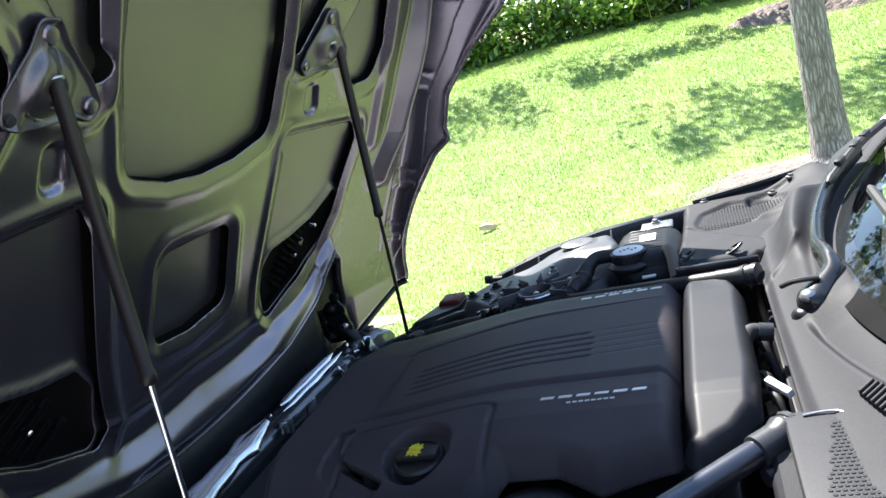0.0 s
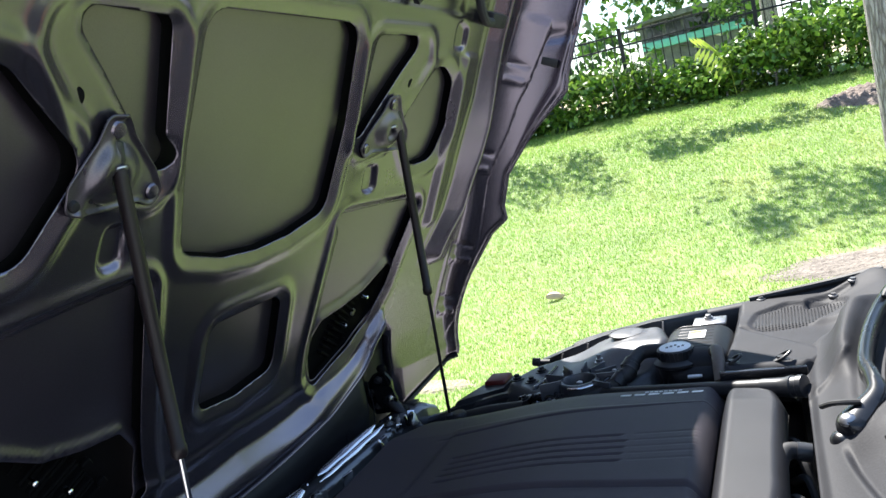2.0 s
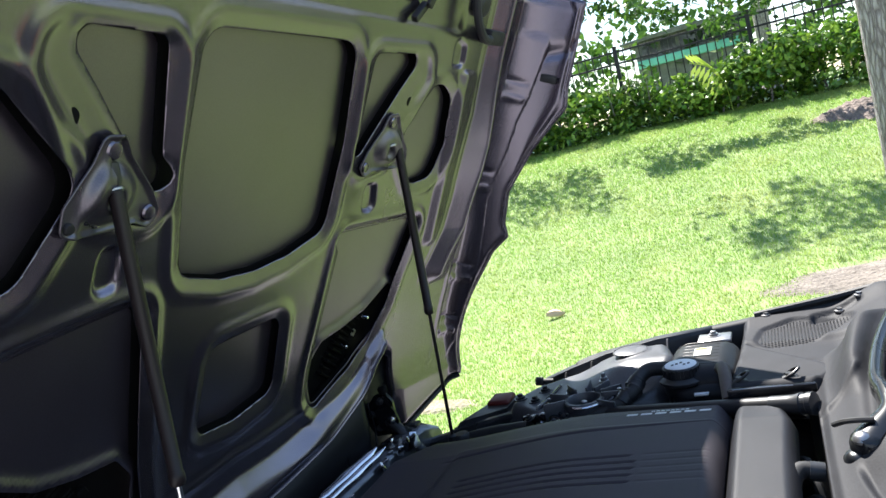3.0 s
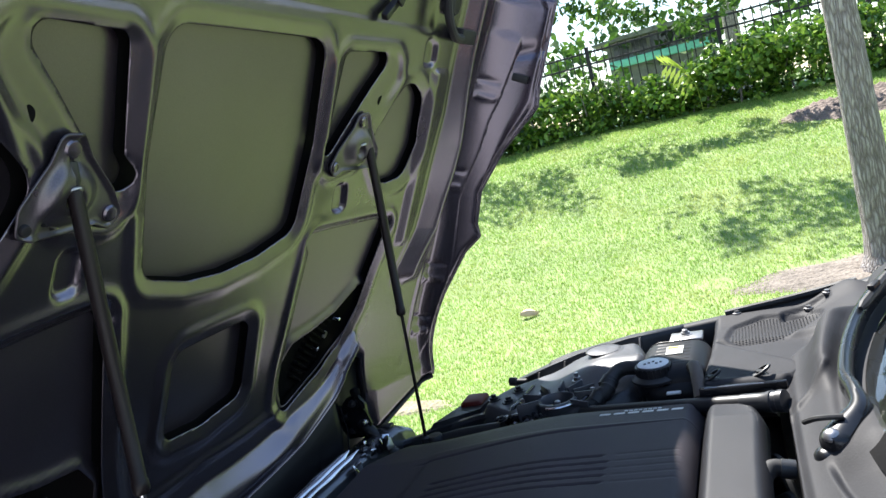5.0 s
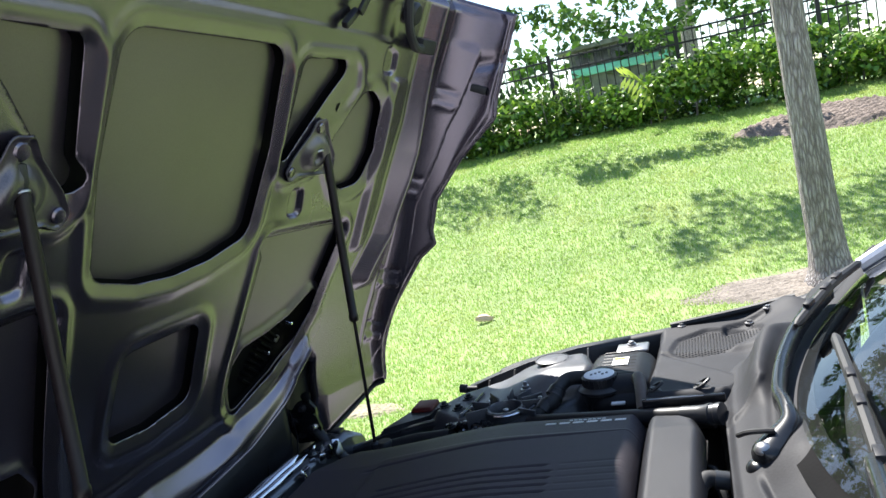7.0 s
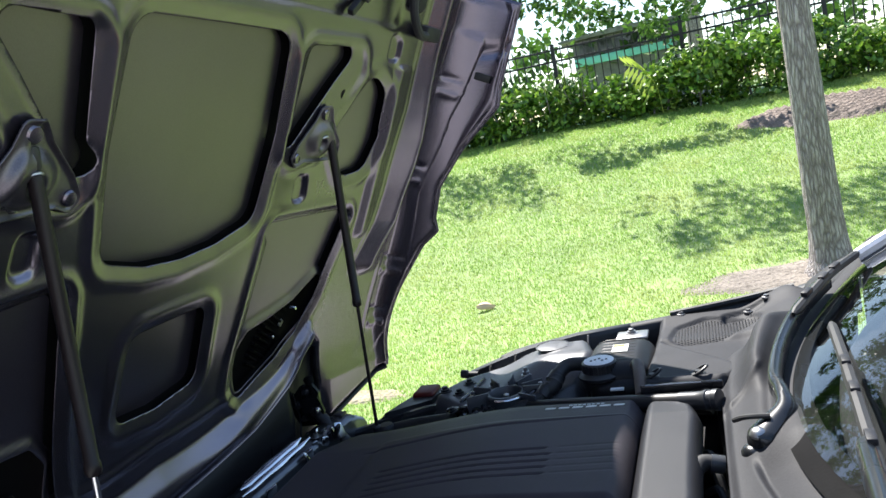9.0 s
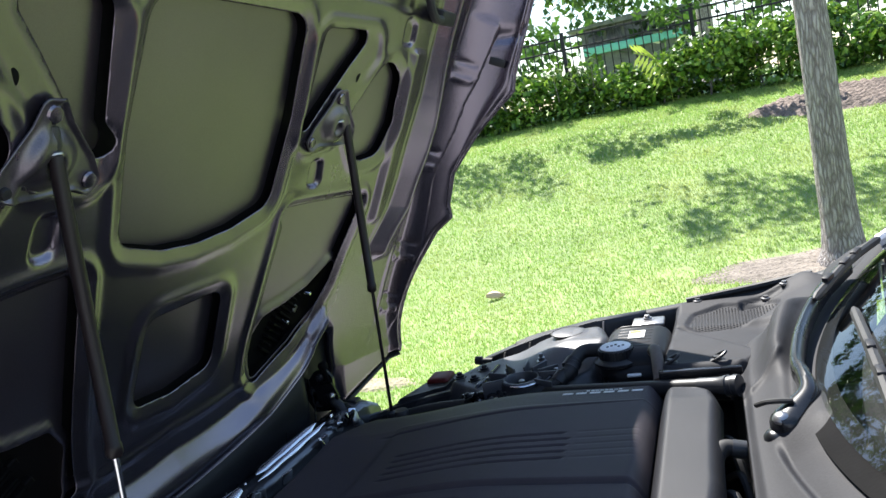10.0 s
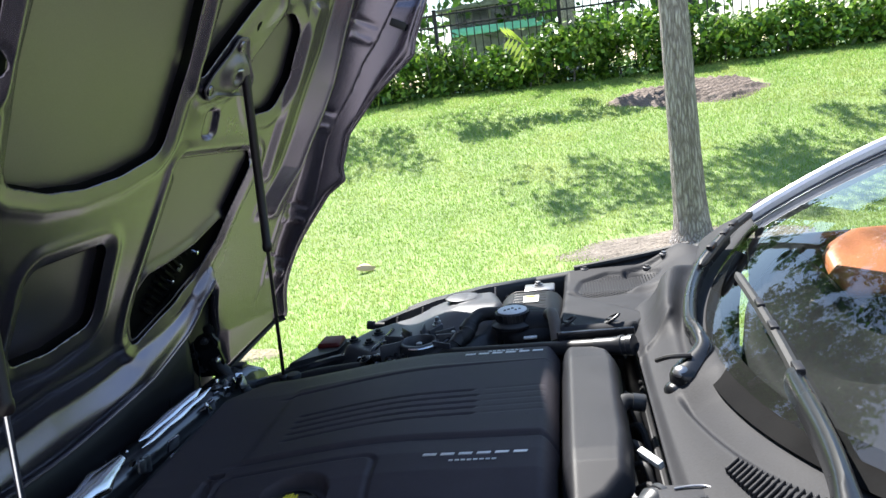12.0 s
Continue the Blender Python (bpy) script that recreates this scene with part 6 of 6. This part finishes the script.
for k in range(60):
    bm = bmesh.new()
    x = -10 + 0.35 * k + rng.uniform(-0.1, 0.1)
    tube(bm, [(x, 0, -0.05), (x + rng.uniform(-0.08, 0.08), rng.uniform(-0.1, 0.1), 0.35), (x + rng.uniform(-0.15, 0.15), rng.uniform(-0.15, 0.15), 0.75)], [0.016, 0.012, 0.006], 6)
    part("stem", bm, BARK, hedge)
# pale young frond standing out of the hedge
frond = thing("palm_seedling", "pale yellow-green palm frond in the hedge", "plant", at=(-0.42, 9.55, 1.72))
bm = bmesh.new()
stem = curve_pts([(0.10, 0.15, -0.55), (0.06, 0.05, -0.15), (-0.10, -0.05, 0.10), (-0.30, -0.12, 0.20)], 8)
tube(bm, stem, 0.006, 6)
part("stalk", bm, FROND, frond)
for k in range(14):
    p = stem[9 + k]
    s = 1 if k % 2 else -1
    bm = bmesh.new()
    d = Vector((-0.5, -0.2, 0.75 * s)).normalized()
    q = [p, p + d * 0.10 + Vector((-0.028, 0, 0.008)), p + d * (0.30 - 0.009 * k), p + d * 0.10 + Vector((0.028, 0, -0.008))]
    vs_ = [bm.verts.new(c) for c in q]
    bm.faces.new(vs_)
    part("leaflet", bm, FROND, frond, smooth=False)

# fence: posts, rails, pickets
fence = thing("fence", "black metal picket fence behind the hedge", "fence", at=(0, 10.5, 1.2))
bm = bmesh.new()
box(bm, (-0.008, -0.008, 0.05), (0.008, 0.008, 1.24), 0.002, None, 1)
picket = part("picket", bm, FENCE, fence, smooth=False)
bm = bmesh.new()
box(bm, (-0.028, -0.028, -0.1), (0.028, 0.028, 1.26), 0.004, None, 1)
box(bm, (-0.034, -0.034, 1.26), (0.034, 0.034, 1.285), 0.008, None, 1)
post = part("post", bm, FENCE, fence, smooth=False)
for z in (0.10, 1.03, 1.20):
    bm = bmesh.new()
    box(bm, (-11, -0.016, z - 0.014), (12, 0.016, z + 0.014), 0.003, None, 1)
    part("rail", bm, FENCE, fence, smooth=False)
for k in range(200):
    x = -11 + 0.115 * k
    src = post if k % 16 == 0 else picket
    if k == 0:
        src.location.x = x
        continue
    if k == 1:
        picket.location.x = x
        continue
    c = src.copy()
    scene.collection.objects.link(c)
    c.location.x = x

# house behind the fence
house = thing("house", "grey-roofed house with dark windows and a teal band", "house", at=(-3.0, 40, 0.7))
bm = bmesh.new()
box(bm, (-2.6, 0, -0.3), (2.6, 8, 4.35), 0.02)
part("wall", bm, ROOF, house)
bm = bmesh.new()
prism(bm, [(-3.2, 4.35), (-3.2, 4.45), (0.0, 4.62), (3.2, 4.45), (3.2, 4.35)], -0.8, 8.6, Matrix(((1, 0, 0, 0), (0, 0, 1, 0), (0, 1, 0, 0), (0, 0, 0, 1))))
part("roof", bm, ROOF, house, "grey tiled roof", smooth=False)
for k in range(5):
    bm = bmesh.new()
    x = -2.3 + 0.95 * k
    box(bm, (x, -0.04, 3.45), (x + 0.86, 0.02, 4.25), 0.01)
    win = part("window", bm, ROOF, house, "dark window in a grey frame")
    for a in range(2):
        bm = bmesh.new()
        box(bm, (x + 0.05 + 0.39 * a, -0.06, 3.50), (x + 0.42 + 0.39 * a, -0.041, 4.20), 0)
        part("pane", bm, PANE, win, smooth=False)
bm = bmesh.new()
box(bm, (-2.5, -0.5, 3.02), (2.4, -0.03, 3.40), 0.02)
part("awning", bm, TEAL, house, "teal awning band")
# plain pale house behind the camera, unseen, added for the bonnet's skirt to mirror
opposite = thing("house", "unseen pale house added for reflections in the bonnet", "house", at=(0, -12, 0))
bm = bmesh.new()
box(bm, (-16, -8, -0.2), (16, 0, 5.2), 0.02)
part("wall", bm, MIRRORED_WALL, opposite)
bm = bmesh.new()
prism(bm, [(-8.6, 5.2), (0.6, 5.2), (0.6, 5.35), (-4, 7.4), (-8.6, 5.35)], -16.5, 16.5, Matrix(((0, 0, 1, 0), (1, 0, 0, 0), (0, 1, 0, 0), (0, 0, 0, 1))))
part("roof", bm, ROOF, opposite, "grey tiled roof", smooth=False)
for x in (-13, -8.5, -4, 0.5, 5, 9.5):
    for z in (1.0, 3.5):
        bm = bmesh.new()
        box(bm, (x, -0.05, z), (x + 1.7, 0.05, z + 1.25), 0.02)
        win = part("window", bm, ROOF, opposite, "dark window in a grey frame")
        bm = bmesh.new()
        box(bm, (x + 0.08, 0.04, z + 0.08), (x + 1.62, 0.06, z + 1.17), 0)
        part("pane", bm, PANE, win, smooth=False)
# trees far behind
rng = np.random.default_rng(2)
woods = thing("far_trees", "green trees behind the fence", "trees", kind="stuff")
woods.location = (0, 38, 1.3)
centres, sizes = [], []
for k in range(210):
    x = rng.uniform(-60, 60)
    h = 4.6 + 1.2 * math.sin(x * 0.31 + 2) + 0.8 * math.sin(x * 0.83)
    h = h * (1.0 + 0.9 * float(smooth01(np.float64(x / 6))))
    centres.append((x, rng.uniform(-3, 6), rng.uniform(0.1, 1) * h))
    s = rng.uniform(0.8, 1.8)
    sizes.append((s * 1.3, s, s))
leaf_cloud("leaves", centres, sizes, 60, 0.55, 0.35, CROWN, woods, 12)
